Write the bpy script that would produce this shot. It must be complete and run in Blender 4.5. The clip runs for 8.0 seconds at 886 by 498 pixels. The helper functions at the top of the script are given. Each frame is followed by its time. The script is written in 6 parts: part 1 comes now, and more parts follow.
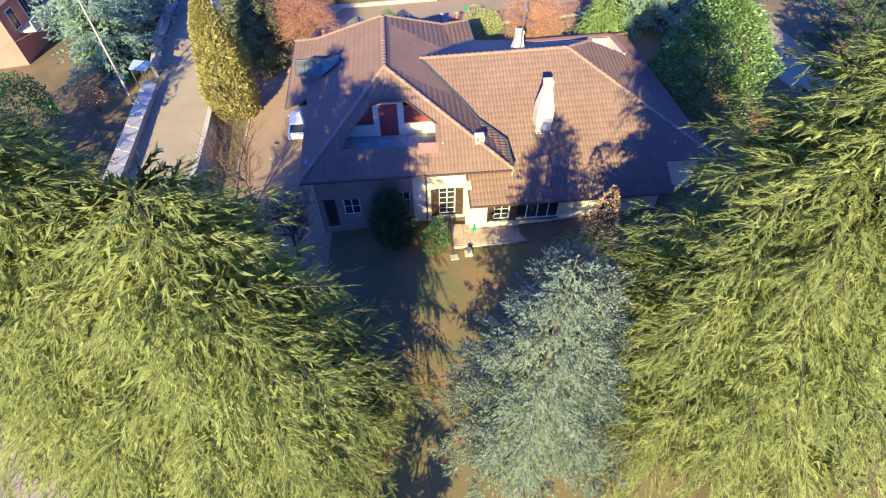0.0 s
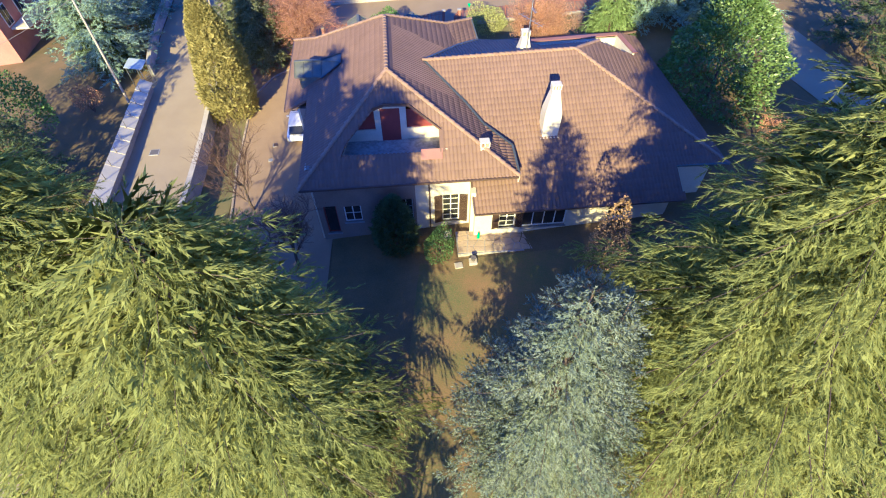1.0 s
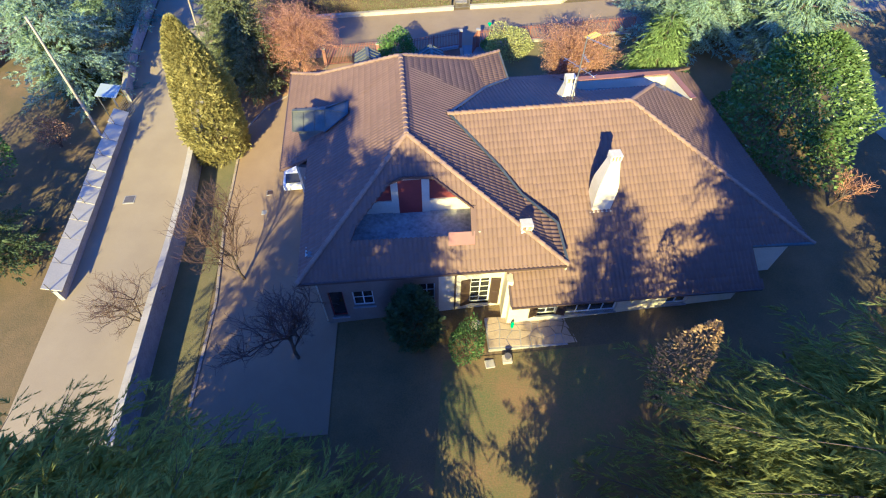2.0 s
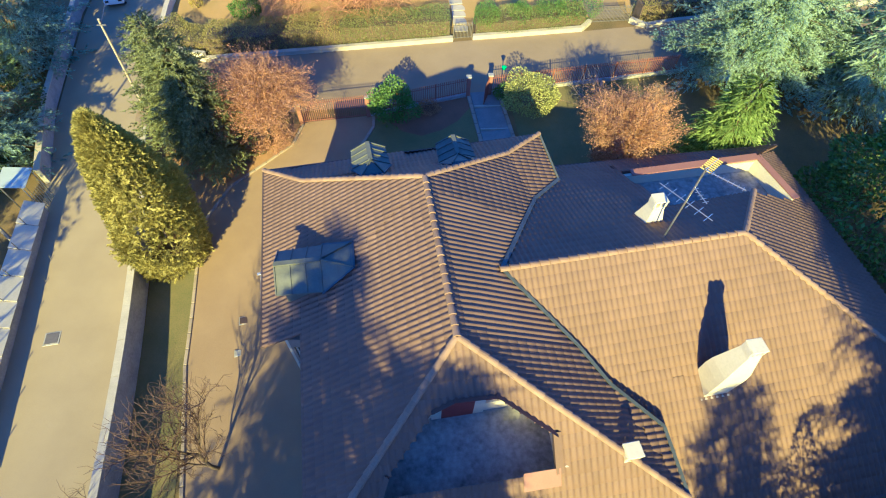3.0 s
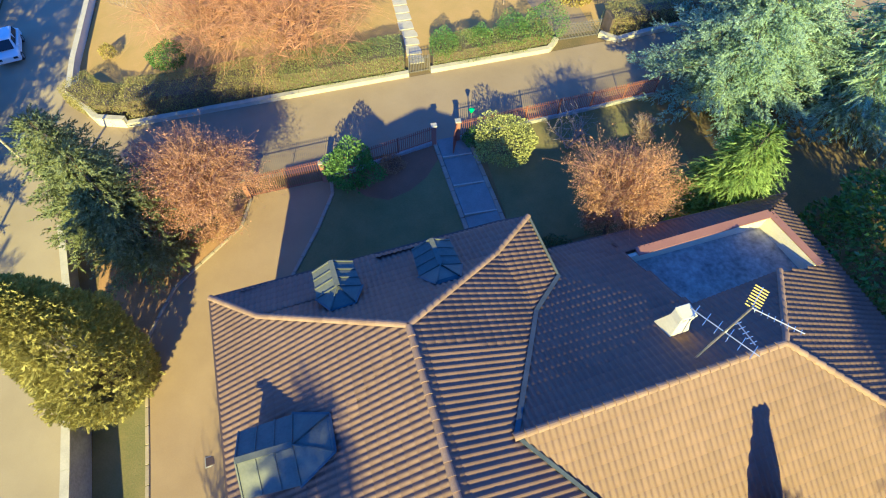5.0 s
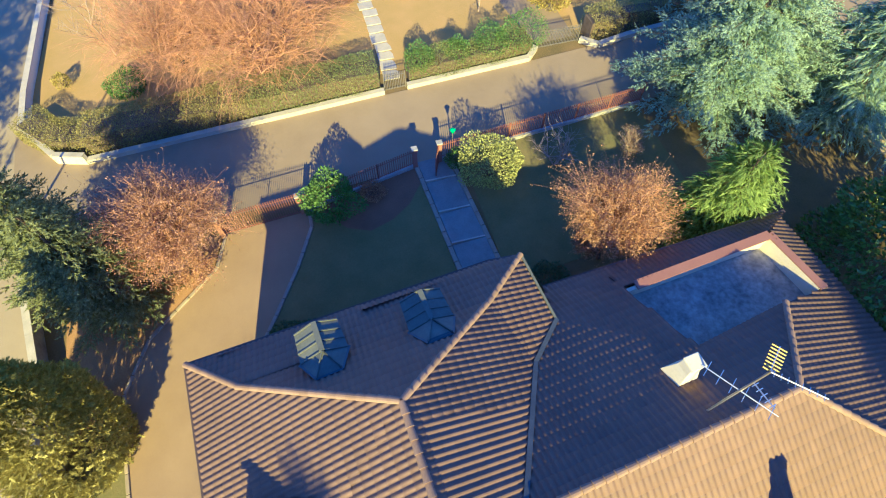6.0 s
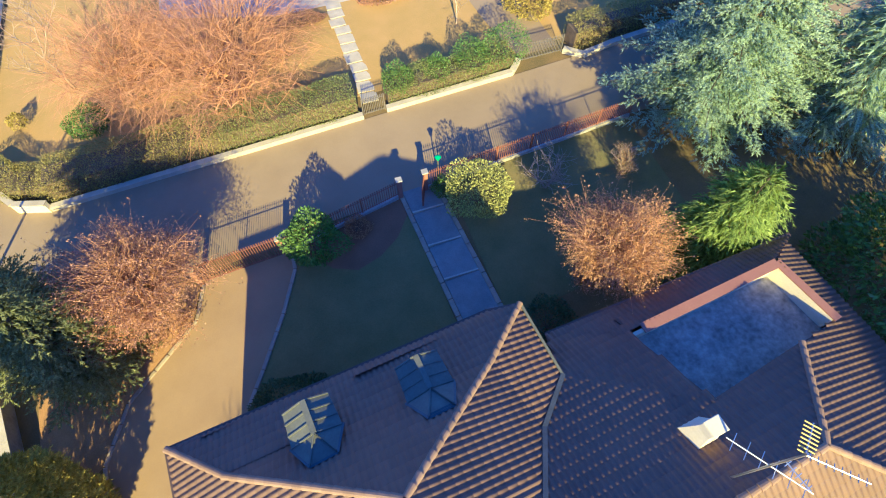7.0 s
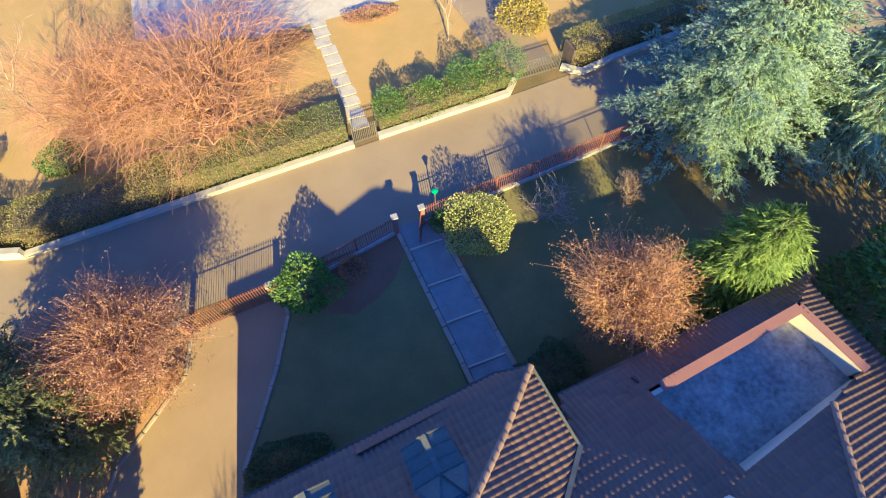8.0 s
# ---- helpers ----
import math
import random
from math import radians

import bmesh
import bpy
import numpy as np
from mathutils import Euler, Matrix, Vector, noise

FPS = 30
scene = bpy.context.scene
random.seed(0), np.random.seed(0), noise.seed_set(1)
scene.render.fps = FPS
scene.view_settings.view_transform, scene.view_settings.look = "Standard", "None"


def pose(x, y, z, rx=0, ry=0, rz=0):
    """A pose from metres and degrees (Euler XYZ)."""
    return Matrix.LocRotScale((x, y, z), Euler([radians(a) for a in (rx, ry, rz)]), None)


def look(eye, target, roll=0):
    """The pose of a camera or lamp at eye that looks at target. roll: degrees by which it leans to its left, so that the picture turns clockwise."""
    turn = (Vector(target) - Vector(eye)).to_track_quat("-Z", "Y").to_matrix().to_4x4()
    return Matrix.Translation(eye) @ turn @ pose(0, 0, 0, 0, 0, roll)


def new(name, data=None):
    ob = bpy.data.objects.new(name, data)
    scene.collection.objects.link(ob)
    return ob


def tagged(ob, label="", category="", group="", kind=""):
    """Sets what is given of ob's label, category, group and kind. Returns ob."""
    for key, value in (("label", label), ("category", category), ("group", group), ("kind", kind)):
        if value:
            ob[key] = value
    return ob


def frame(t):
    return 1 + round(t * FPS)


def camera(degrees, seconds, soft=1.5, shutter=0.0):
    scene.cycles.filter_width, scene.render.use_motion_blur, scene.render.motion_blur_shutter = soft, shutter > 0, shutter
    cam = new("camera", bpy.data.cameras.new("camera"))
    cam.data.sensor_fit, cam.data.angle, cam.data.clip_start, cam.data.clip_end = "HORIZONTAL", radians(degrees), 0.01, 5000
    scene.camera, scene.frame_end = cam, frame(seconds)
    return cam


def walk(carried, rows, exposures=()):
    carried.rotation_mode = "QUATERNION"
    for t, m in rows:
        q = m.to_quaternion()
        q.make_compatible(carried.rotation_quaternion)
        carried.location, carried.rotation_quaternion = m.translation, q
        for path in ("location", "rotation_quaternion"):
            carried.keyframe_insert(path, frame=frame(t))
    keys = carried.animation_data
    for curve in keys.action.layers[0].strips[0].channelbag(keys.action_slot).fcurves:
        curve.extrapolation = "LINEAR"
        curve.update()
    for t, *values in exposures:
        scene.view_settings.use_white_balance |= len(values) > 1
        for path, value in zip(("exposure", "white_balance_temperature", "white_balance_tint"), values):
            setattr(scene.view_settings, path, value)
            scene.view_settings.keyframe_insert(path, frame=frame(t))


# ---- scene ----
cam = camera(84.3, 8.0, soft=1.1)
PATH = [
    (0, (0.278, 0.597, 23.834), (0.267, 1.916, 22.33), -0.7),
    (0.5, (0.154, 1.099, 23.827), (0.143, 2.409, 22.315), -0.7),
    (1, (0.059, 1.882, 23.821), (0.047, 3.179, 22.298), -0.7),
    (1.5, (-0.332, 4.269, 23.746), (-0.343, 5.548, 22.209), -0.6),
    (1.7, (-0.785, 6.166, 23.668), (-0.792, 7.444, 22.129), -0.2),
    (2.8, (-4.295, 19.266, 22.986), (-4.213, 20.442, 21.37), 2.6),
    (3, (-4.645, 21.466, 22.983), (-4.516, 22.633, 21.365), 2.6),
    (3.5, (-4.69, 24.859, 23.221), (-4.5, 25.988, 21.581), 2.0),
    (4, (-4.603, 26.044, 23.366), (-4.4, 27.155, 21.715), 1.7),
    (4.5, (-4.528, 27.18, 23.483), (-4.306, 28.273, 21.823), 1.6),
    (4.7, (-4.479, 27.674, 23.507), (-4.252, 28.76, 21.843), 1.4),
    (5.8, (-4.076, 30.5, 23.748), (-3.792, 31.531, 22.058), 1.1),
    (6, (-3.933, 31.022, 23.762), (-3.643, 32.046, 22.069), 0.7),
    (6.5, (-3.662, 32.33, 23.855), (-3.35, 33.331, 22.152), 0.2),
    (7, (-3.324, 33.743, 23.896), (-2.994, 34.724, 22.184), -0.3),
    (7.5, (-3.005, 35.062, 23.947), (-2.664, 36.026, 22.228), -0.7),
    (8, (-2.679, 36.589, 24.032), (-2.333, 37.533, 22.304), -0.8),
]
walk(cam, [(t, look(eye, target, roll)) for t, eye, target, roll in PATH], [(0.0, 1.80, 3900, 39), (1.5, 1.73, 3900, 39), (3.0, 1.77, 4010, 18), (4.5, 1.77, 4000, 18), (6.5, 1.79, 4050, 24), (8.0, 1.83, 4190, 29)])

# ---------------------------------------------------------------- light
SUN_ELEV, SUN_AZ = 22.8, 10.5          # height of the sun; the light runs towards +y, turned this far to +x
world = bpy.data.worlds.new("sky")
scene.world = world
world.use_nodes = True
wn = world.node_tree
sky = wn.nodes.new("ShaderNodeTexSky")
sky.sky_type, sky.sun_disc = "NISHITA", False
sky.sun_elevation, sky.sun_rotation = radians(SUN_ELEV), radians(180 + SUN_AZ)
sky.air_density, sky.dust_density, sky.ozone_density = 1.0, 0.3, 6.0
wn.nodes["Background"].inputs["Strength"].default_value = 0.064
wn.links.new(sky.outputs[0], wn.nodes["Background"].inputs["Color"])
sun_data = bpy.data.lights.new("sun", "SUN")
sun_data.energy, sun_data.angle, sun_data.color = 5.0, radians(0.6), (1.0, 0.665, 0.075)
sun = new("sun", sun_data)
_a, _e = radians(SUN_AZ), radians(SUN_ELEV)
sun.matrix_world = look((-5, -40, 40), (-5 + math.sin(_a) * math.cos(_e), -40 + math.cos(_a) * math.cos(_e), 40 - math.sin(_e)))


# ---------------------------------------------------------------- materials
def material(name, c1, c2, rough=0.8, fine=40.0, coarse=1.5, bump=0.3, metal=0.0, c3=None, island=0.0, each=0.0, through_light=0.0, needles=False, dist=0.01, mixat=(0.35, 0.65)):
    """A surface that mixes two or three colours by noise at two scales, with relief; island and each vary it piece by piece."""
    m = bpy.data.materials.new(name)
    m.use_nodes = True
    t = m.node_tree
    n, l = t.nodes, t.links
    b = n["Principled BSDF"]
    co = n.new("ShaderNodeNewGeometry")
    big, small = n.new("ShaderNodeTexNoise"), n.new("ShaderNodeTexNoise")
    for tex, s, d in ((big, coarse, 4.0), (small, fine, 5.0)):
        tex.inputs["Scale"].default_value, tex.inputs["Detail"].default_value = s, d
        tex.inputs["Roughness"].default_value = 0.6
        l.new(co.outputs["Position"], tex.inputs["Vector"])
    ramp = n.new("ShaderNodeValToRGB")
    e = ramp.color_ramp.elements
    e[0].position, e[1].position = mixat
    e[0].color, e[1].color = (*c1, 1), (*c2, 1)
    if c3:
        k = ramp.color_ramp.elements.new(min(0.95, mixat[1] + 0.15))
        k.color = (*c3, 1)
    add = n.new("ShaderNodeMix")
    add.data_type = "FLOAT"
    add.inputs[0].default_value = 0.45
    l.new(big.outputs["Fac"], add.inputs[2])
    l.new(small.outputs["Fac"], add.inputs[3])
    l.new(add.outputs[0], ramp.inputs["Fac"])
    colour = ramp.outputs["Color"]
    for amount, src in ((island, "island"), (each, "each")):
        if amount:
            hsv = n.new("ShaderNodeHueSaturation")
            mr = n.new("ShaderNodeMapRange")
            mr.inputs["To Min"].default_value, mr.inputs["To Max"].default_value = 1 - amount, 1 + amount
            if src == "island":
                l.new(co.outputs["Random Per Island"], mr.inputs["Value"])
            else:
                oi = n.new("ShaderNodeObjectInfo")
                l.new(oi.outputs["Random"], mr.inputs["Value"])
            l.new(mr.outputs["Result"], hsv.inputs["Value"])
            l.new(colour, hsv.inputs["Color"])
            colour = hsv.outputs["Color"]
    l.new(colour, b.inputs["Base Color"])
    b.inputs["Roughness"].default_value, b.inputs["Metallic"].default_value = rough, metal
    if bump:
        bp = n.new("ShaderNodeBump")
        bp.inputs["Strength"].default_value, bp.inputs["Distance"].default_value = bump, dist
        l.new(small.outputs["Fac"], bp.inputs["Height"])
        l.new(bp.outputs["Normal"], b.inputs["Normal"])
    if needles:
        at = n.new("ShaderNodeAttribute")
        at.attribute_name = "needle_normal"
        l.new(at.outputs["Vector"], b.inputs["Normal"])
        b.inputs["Specular IOR Level"].default_value = 0.15
    if through_light:
        tr, mx = n.new("ShaderNodeBsdfTranslucent"), n.new("ShaderNodeMixShader")
        mx.inputs[0].default_value = through_light
        l.new(colour, tr.inputs["Color"])
        l.new(b.outputs[0], mx.inputs[1])
        l.new(tr.outputs[0], mx.inputs[2])
        l.new(mx.outputs[0], n["Material Output"].inputs["Surface"])
    return m


M_GROUND = material("dry_grass_soil", (0.10, 0.085, 0.03), (0.22, 0.145, 0.055), 0.95, 14, 0.35, 0.8, c3=(0.085, 0.115, 0.03), dist=0.03)
M_LAWN_N = material("dry_winter_lawn", (0.33, 0.23, 0.055), (0.42, 0.27, 0.085), 0.95, 12, 0.5, 0.7, c3=(0.25, 0.235, 0.05), dist=0.03)
M_LAWN_S = material("green_lawn", (0.125, 0.125, 0.04), (0.205, 0.165, 0.06), 0.95, 12, 0.6, 0.7, c3=(0.25, 0.16, 0.07), dist=0.03)
M_LAWN_F = material("patchy_front_lawn", (0.11, 0.13, 0.03), (0.25, 0.145, 0.052), 0.95, 12, 0.3, 0.7, c3=(0.14, 0.14, 0.035), dist=0.03)
# Grey plaster with the cedars' shade worked into a darker base colour.
M_SHADEWALL = material("shade_toned_grey_plaster", (0.20, 0.16, 0.13), (0.27, 0.22, 0.18), 0.9, 12, 0.8, 0.25)
M_MULCH = material("leaf_mulch", (0.15, 0.085, 0.045), (0.23, 0.12, 0.065), 0.95, 16, 0.8, 0.8, dist=0.03)
M_LITTER = material("orange_leaf_litter", (0.26, 0.15, 0.06), (0.40, 0.235, 0.095), 0.95, 16, 0.9, 0.8, c3=(0.20, 0.17, 0.06), dist=0.03)
M_LANE = material("lane_asphalt", (0.24, 0.18, 0.11), (0.30, 0.23, 0.145), 0.9, 30, 0.4, 0.3, c3=(0.20, 0.155, 0.10))
M_ROAD = material("road_asphalt", (0.29, 0.23, 0.14), (0.36, 0.29, 0.175), 0.9, 30, 0.35, 0.3, c3=(0.22, 0.18, 0.13))
M_DRIVE = material("driveway_gravel_asphalt", (0.25, 0.172, 0.095), (0.31, 0.22, 0.12), 0.92, 28, 0.5, 0.4, c3=(0.2, 0.14, 0.1))
M_KERB = material("pale_concrete_kerb", (0.38, 0.34, 0.28), (0.52, 0.47, 0.38), 0.9, 20, 1.5, 0.4)
M_EDGE = material("worn_tan_edging", (0.27, 0.22, 0.16), (0.38, 0.31, 0.23), 0.9, 20, 1.5, 0.4, each=0.1)
M_CONC = material("weathered_concrete", (0.25, 0.24, 0.23), (0.42, 0.40, 0.38), 0.9, 8, 1.2, 0.5, c3=(0.14, 0.14, 0.14))
M_TERR = material("stained_terrace_screed", (0.15, 0.15, 0.14), (0.46, 0.45, 0.41), 0.85, 5, 0.9, 0.3, c3=(0.10, 0.10, 0.095))
M_PLASTER = material("white_plaster", (0.54, 0.49, 0.37), (0.66, 0.60, 0.46), 0.9, 12, 0.8, 0.25)
M_TILE = material("brown_roof_tile", (0.138, 0.085, 0.060), (0.178, 0.111, 0.077), 0.75, 25, 0.5, 0.4, c3=(0.128, 0.086, 0.064), island=0.07)
M_TILE_E = material("brown_roof_tile_piece", (0.138, 0.085, 0.060), (0.178, 0.111, 0.077), 0.75, 25, 0.5, 0.4, c3=(0.128, 0.086, 0.064), each=0.07)
M_CAP = material("pale_ridge_tile", (0.22, 0.14, 0.09), (0.30, 0.20, 0.13), 0.8, 20, 1.5, 0.4, c3=(0.22, 0.15, 0.1), each=0.12)
M_DECK = material("roof_underlay_tile", (0.12, 0.075, 0.055), (0.17, 0.105, 0.075), 0.85, 20, 1.0, 0.3)
M_SHEET = material("grey_sheet_metal", (0.085, 0.09, 0.08), (0.135, 0.14, 0.12), 0.65, 12, 2.0, 0.1)
M_LEAD = material("blue_black_lead", (0.05, 0.06, 0.075), (0.085, 0.10, 0.12), 0.6, 20, 2.0, 0.15, metal=0.1)
M_GUTTER = material("dark_gutter_metal", (0.10, 0.07, 0.055), (0.15, 0.10, 0.08), 0.5, 20, 2.0, 0.1, metal=0.4)
M_FASCIA = material("brown_coping_metal", (0.25, 0.12, 0.09), (0.30, 0.15, 0.11), 0.6, 15, 1.0, 0.15)
M_WOOD = material("dark_brown_shutter_wood", (0.045, 0.028, 0.02), (0.08, 0.05, 0.035), 0.6, 40, 3.0, 0.3)
M_RED = material("red_brown_door_paint", (0.17, 0.035, 0.03), (0.22, 0.05, 0.04), 0.6, 30, 2.0, 0.2)
M_WHITE = material("white_frame_paint", (0.68, 0.68, 0.64), (0.78, 0.77, 0.72), 0.5, 30, 2.0, 0.1)
M_GLASS = material("dark_window_glass", (0.02, 0.022, 0.025), (0.035, 0.035, 0.04), 0.06, 5, 1.0, 0.0)
M_IRON = material("rusty_red_iron", (0.20, 0.075, 0.05), (0.27, 0.11, 0.07), 0.7, 40, 4.0, 0.3, metal=0.2)
M_GREYIRON = material("grey_painted_iron", (0.14, 0.13, 0.14), (0.2, 0.18, 0.18), 0.6, 40, 4.0, 0.3, metal=0.3)
M_STONE = material("golden_paving_stone", (0.34, 0.26, 0.16), (0.46, 0.36, 0.22), 0.85, 14, 2.0, 0.5, each=0.15)
M_SLAB = material("grey_path_slab", (0.20, 0.19, 0.18), (0.28, 0.27, 0.25), 0.9, 14, 1.5, 0.4, each=0.08)
M_BARK = material("grey_brown_bark", (0.09, 0.065, 0.045), (0.16, 0.12, 0.09), 0.95, 30, 3.0, 0.8, dist=0.03)
M_TWIG = material("reddish_bare_twig", (0.40, 0.20, 0.095), (0.55, 0.30, 0.15), 0.9, 20, 1.5, 0.4, island=0.25)
M_PALETWIG = material("pale_bare_twig", (0.30, 0.22, 0.16), (0.42, 0.33, 0.25), 0.9, 20, 1.5, 0.4, island=0.2)
M_DARKTWIG = material("dark_bare_twig", (0.10, 0.06, 0.045), (0.16, 0.10, 0.075), 0.9, 20, 1.5, 0.4, island=0.2)
LEAFY = dict(rough=0.65, bump=0.0, through_light=0.25)
NEEDLE = dict(rough=0.7, bump=0.0, through_light=0.5, needles=True)
M_DEODAR = material("deodar_needles", (0.20, 0.235, 0.042), (0.40, 0.415, 0.075), fine=5, coarse=0.7, island=0.3, c3=(0.52, 0.49, 0.095), **NEEDLE)
M_BLUE = material("blue_spruce_needles", (0.205, 0.265, 0.19), (0.35, 0.385, 0.27), fine=7, coarse=0.45, island=0.25, c3=(0.42, 0.34, 0.24), **NEEDLE)
M_ATLAS = material("blue_cedar_needles", (0.25, 0.36, 0.27), (0.44, 0.55, 0.41), fine=5, coarse=0.7, island=0.3, **NEEDLE)
M_SPRUCE = material("grey_green_needles", (0.17, 0.205, 0.085), (0.33, 0.35, 0.15), fine=6, coarse=0.8, island=0.3, **NEEDLE)
M_DARKCON = material("dark_conifer_needles", (0.05, 0.085, 0.03), (0.11, 0.15, 0.05), fine=6, coarse=0.8, island=0.3, **LEAFY)
M_CYPRESS = material("yellow_green_cypress", (0.29, 0.265, 0.035), (0.46, 0.40, 0.06), fine=6, coarse=1.2, island=0.25, **LEAFY)
M_WEEP = material("fresh_green_needles", (0.23, 0.33, 0.055), (0.40, 0.50, 0.10), fine=6, coarse=1.0, island=0.3, **NEEDLE)
M_MAGNOLIA = material("glossy_laurel_leaf", (0.07, 0.13, 0.018), (0.19, 0.26, 0.04), fine=6, coarse=0.8, island=0.45, rough=0.35, bump=0.0, through_light=0.15)
M_BUSH = material("green_shrub_leaf", (0.07, 0.15, 0.02), (0.16, 0.26, 0.035), fine=6, coarse=1.0, island=0.4, **LEAFY)
M_YELLOWBUSH = material("yellow_green_shrub_leaf", (0.28, 0.30, 0.055), (0.44, 0.44, 0.10), fine=6, coarse=1.0, island=0.35, **LEAFY)
M_GOLD = material("golden_shrub_leaf", (0.30, 0.24, 0.02), (0.42, 0.34, 0.04), fine=6, coarse=1.0, island=0.35, **LEAFY)
M_HEDGE = material("clipped_hedge_leaf", (0.21, 0.20, 0.045), (0.33, 0.285, 0.075), fine=5, coarse=0.5, island=0.22, c3=(0.26, 0.16, 0.06), **LEAFY)
M_HEDGE_G = material("green_clipped_hedge_leaf", (0.14, 0.18, 0.04), (0.25, 0.265, 0.07), fine=5, coarse=0.5, island=0.22, c3=(0.26, 0.18, 0.08), **LEAFY)
M_DEADLEAF = material("russet_dead_leaf", (0.32, 0.18, 0.085), (0.46, 0.275, 0.13), fine=6, coarse=1.0, island=0.4, rough=0.8, bump=0.0, through_light=0.3)
M_PINKLEAF = material("pinkish_brown_dead_leaf", (0.31, 0.165, 0.105), (0.44, 0.25, 0.16), fine=6, coarse=1.0, island=0.35, rough=0.8, bump=0.0, through_light=0.25)
M_AMBER = material("amber_dead_leaf", (0.36, 0.23, 0.075), (0.52, 0.35, 0.12), fine=6, coarse=1.0, island=0.4, rough=0.8, bump=0.0, through_light=0.3)
M_CHROME = material("galvanised_steel", (0.5, 0.5, 0.5), (0.6, 0.6, 0.6), 0.35, 20, 2.0, 0.1, metal=0.9)
M_YELLOW = material("yellow_plastic", (0.6, 0.45, 0.05), (0.7, 0.5, 0.06), 0.5, 20, 2.0, 0.0)
M_CARWHITE = material("white_car_paint", (0.72, 0.73, 0.74), (0.78, 0.78, 0.78), 0.25, 5, 1.0, 0.0)
M_TYRE = material("black_rubber", (0.02, 0.02, 0.02), (0.03, 0.03, 0.03), 0.85, 20, 2.0, 0.2)
M_AWNING = material("pale_blue_plastic_sheet", (0.45, 0.52, 0.55), (0.52, 0.58, 0.60), 0.4, 10, 1.0, 0.1)
M_GREEN = material("green_plastic", (0.03, 0.40, 0.12), (0.04, 0.45, 0.14), 0.4, 10, 1.0, 0.0)
M_BRICK = material("red_render", (0.36, 0.15, 0.10), (0.44, 0.20, 0.13), 0.9, 10, 1.0, 0.3)
M_POLE = material("pale_wood_pole", (0.36, 0.31, 0.23), (0.46, 0.40, 0.30), 0.8, 30, 2.0, 0.3)


# ---------------------------------------------------------------- tools
def g(x, y):
    """Height of the ground."""
    x, y = max(-70.0, min(60.0, x)), max(-30.0, min(90.0, y))
    return 0.07 * (x - 2.9) + 0.027 * (y - 21.5) - 0.8 * math.exp(-(((x + 18) / 8) ** 2) - ((y - 34) / 10) ** 2)


def thing(name, x, y, z, label, category, group="", kind=""):
    ob = new(name)
    ob.location = (x, y, z)
    ob.empty_display_size = 0.2
    bpy.context.view_layer.update()
    return tagged(ob, label, category, group, kind)


INV = {}


def under(ob, parent):
    """Parents ob, keeping its world place (parents never move once they have parts)."""
    ob.parent = parent
    if parent not in INV:
        bpy.context.view_layer.update()
        INV[parent] = parent.matrix_world.inverted()
    ob.matrix_parent_inverse = INV[parent]
    return ob


def part(name, bm, mat, parent=None, label="", smooth=False):
    me = bpy.data.meshes.new(name)
    bm.to_mesh(me)
    bm.free()
    me.materials.append(mat)
    if smooth:
        me.polygons.foreach_set("use_smooth", [True] * len(me.polygons))
    ob = new(name, me)
    if parent is not None:
        under(ob, parent)
    if label:
        tagged(ob, label)
    return ob


def box(bm, c, s, rz=0.0, bev=0.0, m=None):
    """Adds a box of full sizes s at centre c, turned rz degrees, or through the matrix m."""
    mm = (m if m is not None else Matrix.Translation(c) @ Matrix.Rotation(radians(rz), 4, "Z")) @ Matrix.Diagonal((*s, 1))
    r = bmesh.ops.create_cube(bm, size=1.0, matrix=mm)
    if bev:
        es = list({e for v in r["verts"] for e in v.link_edges})
        bmesh.ops.bevel(bm, geom=es, offset=bev, segments=1, affect="EDGES")
    return bm


def slab(p0, p1, thick, z0, z1):
    """Matrix of a box between two plan points."""
    dx, dy = p1[0] - p0[0], p1[1] - p0[1]
    L = math.hypot(dx, dy)
    return (Matrix.Translation(((p0[0] + p1[0]) / 2, (p0[1] + p1[1]) / 2, (z0 + z1) / 2)) @ Matrix.Rotation(math.atan2(dy, dx), 4, "Z") @ Matrix.Diagonal((L, thick, z1 - z0, 1)))


def cyl(bm, a, b, r1, r2=None, n=8):
    a, b = Vector(a), Vector(b)
    q = (b - a).to_track_quat("Z", "Y").to_matrix().to_4x4()
    bmesh.ops.create_cone(bm, cap_ends=True, segments=n, radius1=r1, radius2=r1 if r2 is None else r2, depth=(b - a).length, matrix=Matrix.Translation((a + b) / 2) @ q)
    return bm


def raw_mesh(name, V, F, mat, parent=None, label="", kind="", smooth=False, soft=None):
    """A mesh from numpy arrays of points and of triangles or quads."""
    me = bpy.data.meshes.new(name)
    V, F = np.asarray(V, np.float32), np.asarray(F, np.int32)
    n, k = F.shape
    me.vertices.add(len(V))
    me.vertices.foreach_set("co", V.ravel())
    me.loops.add(n * k)
    me.loops.foreach_set("vertex_index", F.ravel())
    me.polygons.add(n)
    me.polygons.foreach_set("loop_start", np.arange(0, n * k, k, dtype=np.int32))
    me.update(calc_edges=True)
    if smooth:
        me.polygons.foreach_set("use_smooth", np.ones(n, bool))
    if soft is not None:
        me.attributes.new("needle_normal", "FLOAT_VECTOR", "POINT").data.foreach_set("vector", np.asarray(soft, np.float32).ravel())
    me.materials.append(mat)
    ob = new(name, me)
    if parent is not None:
        under(ob, parent)
    return tagged(ob, label, kind=kind)


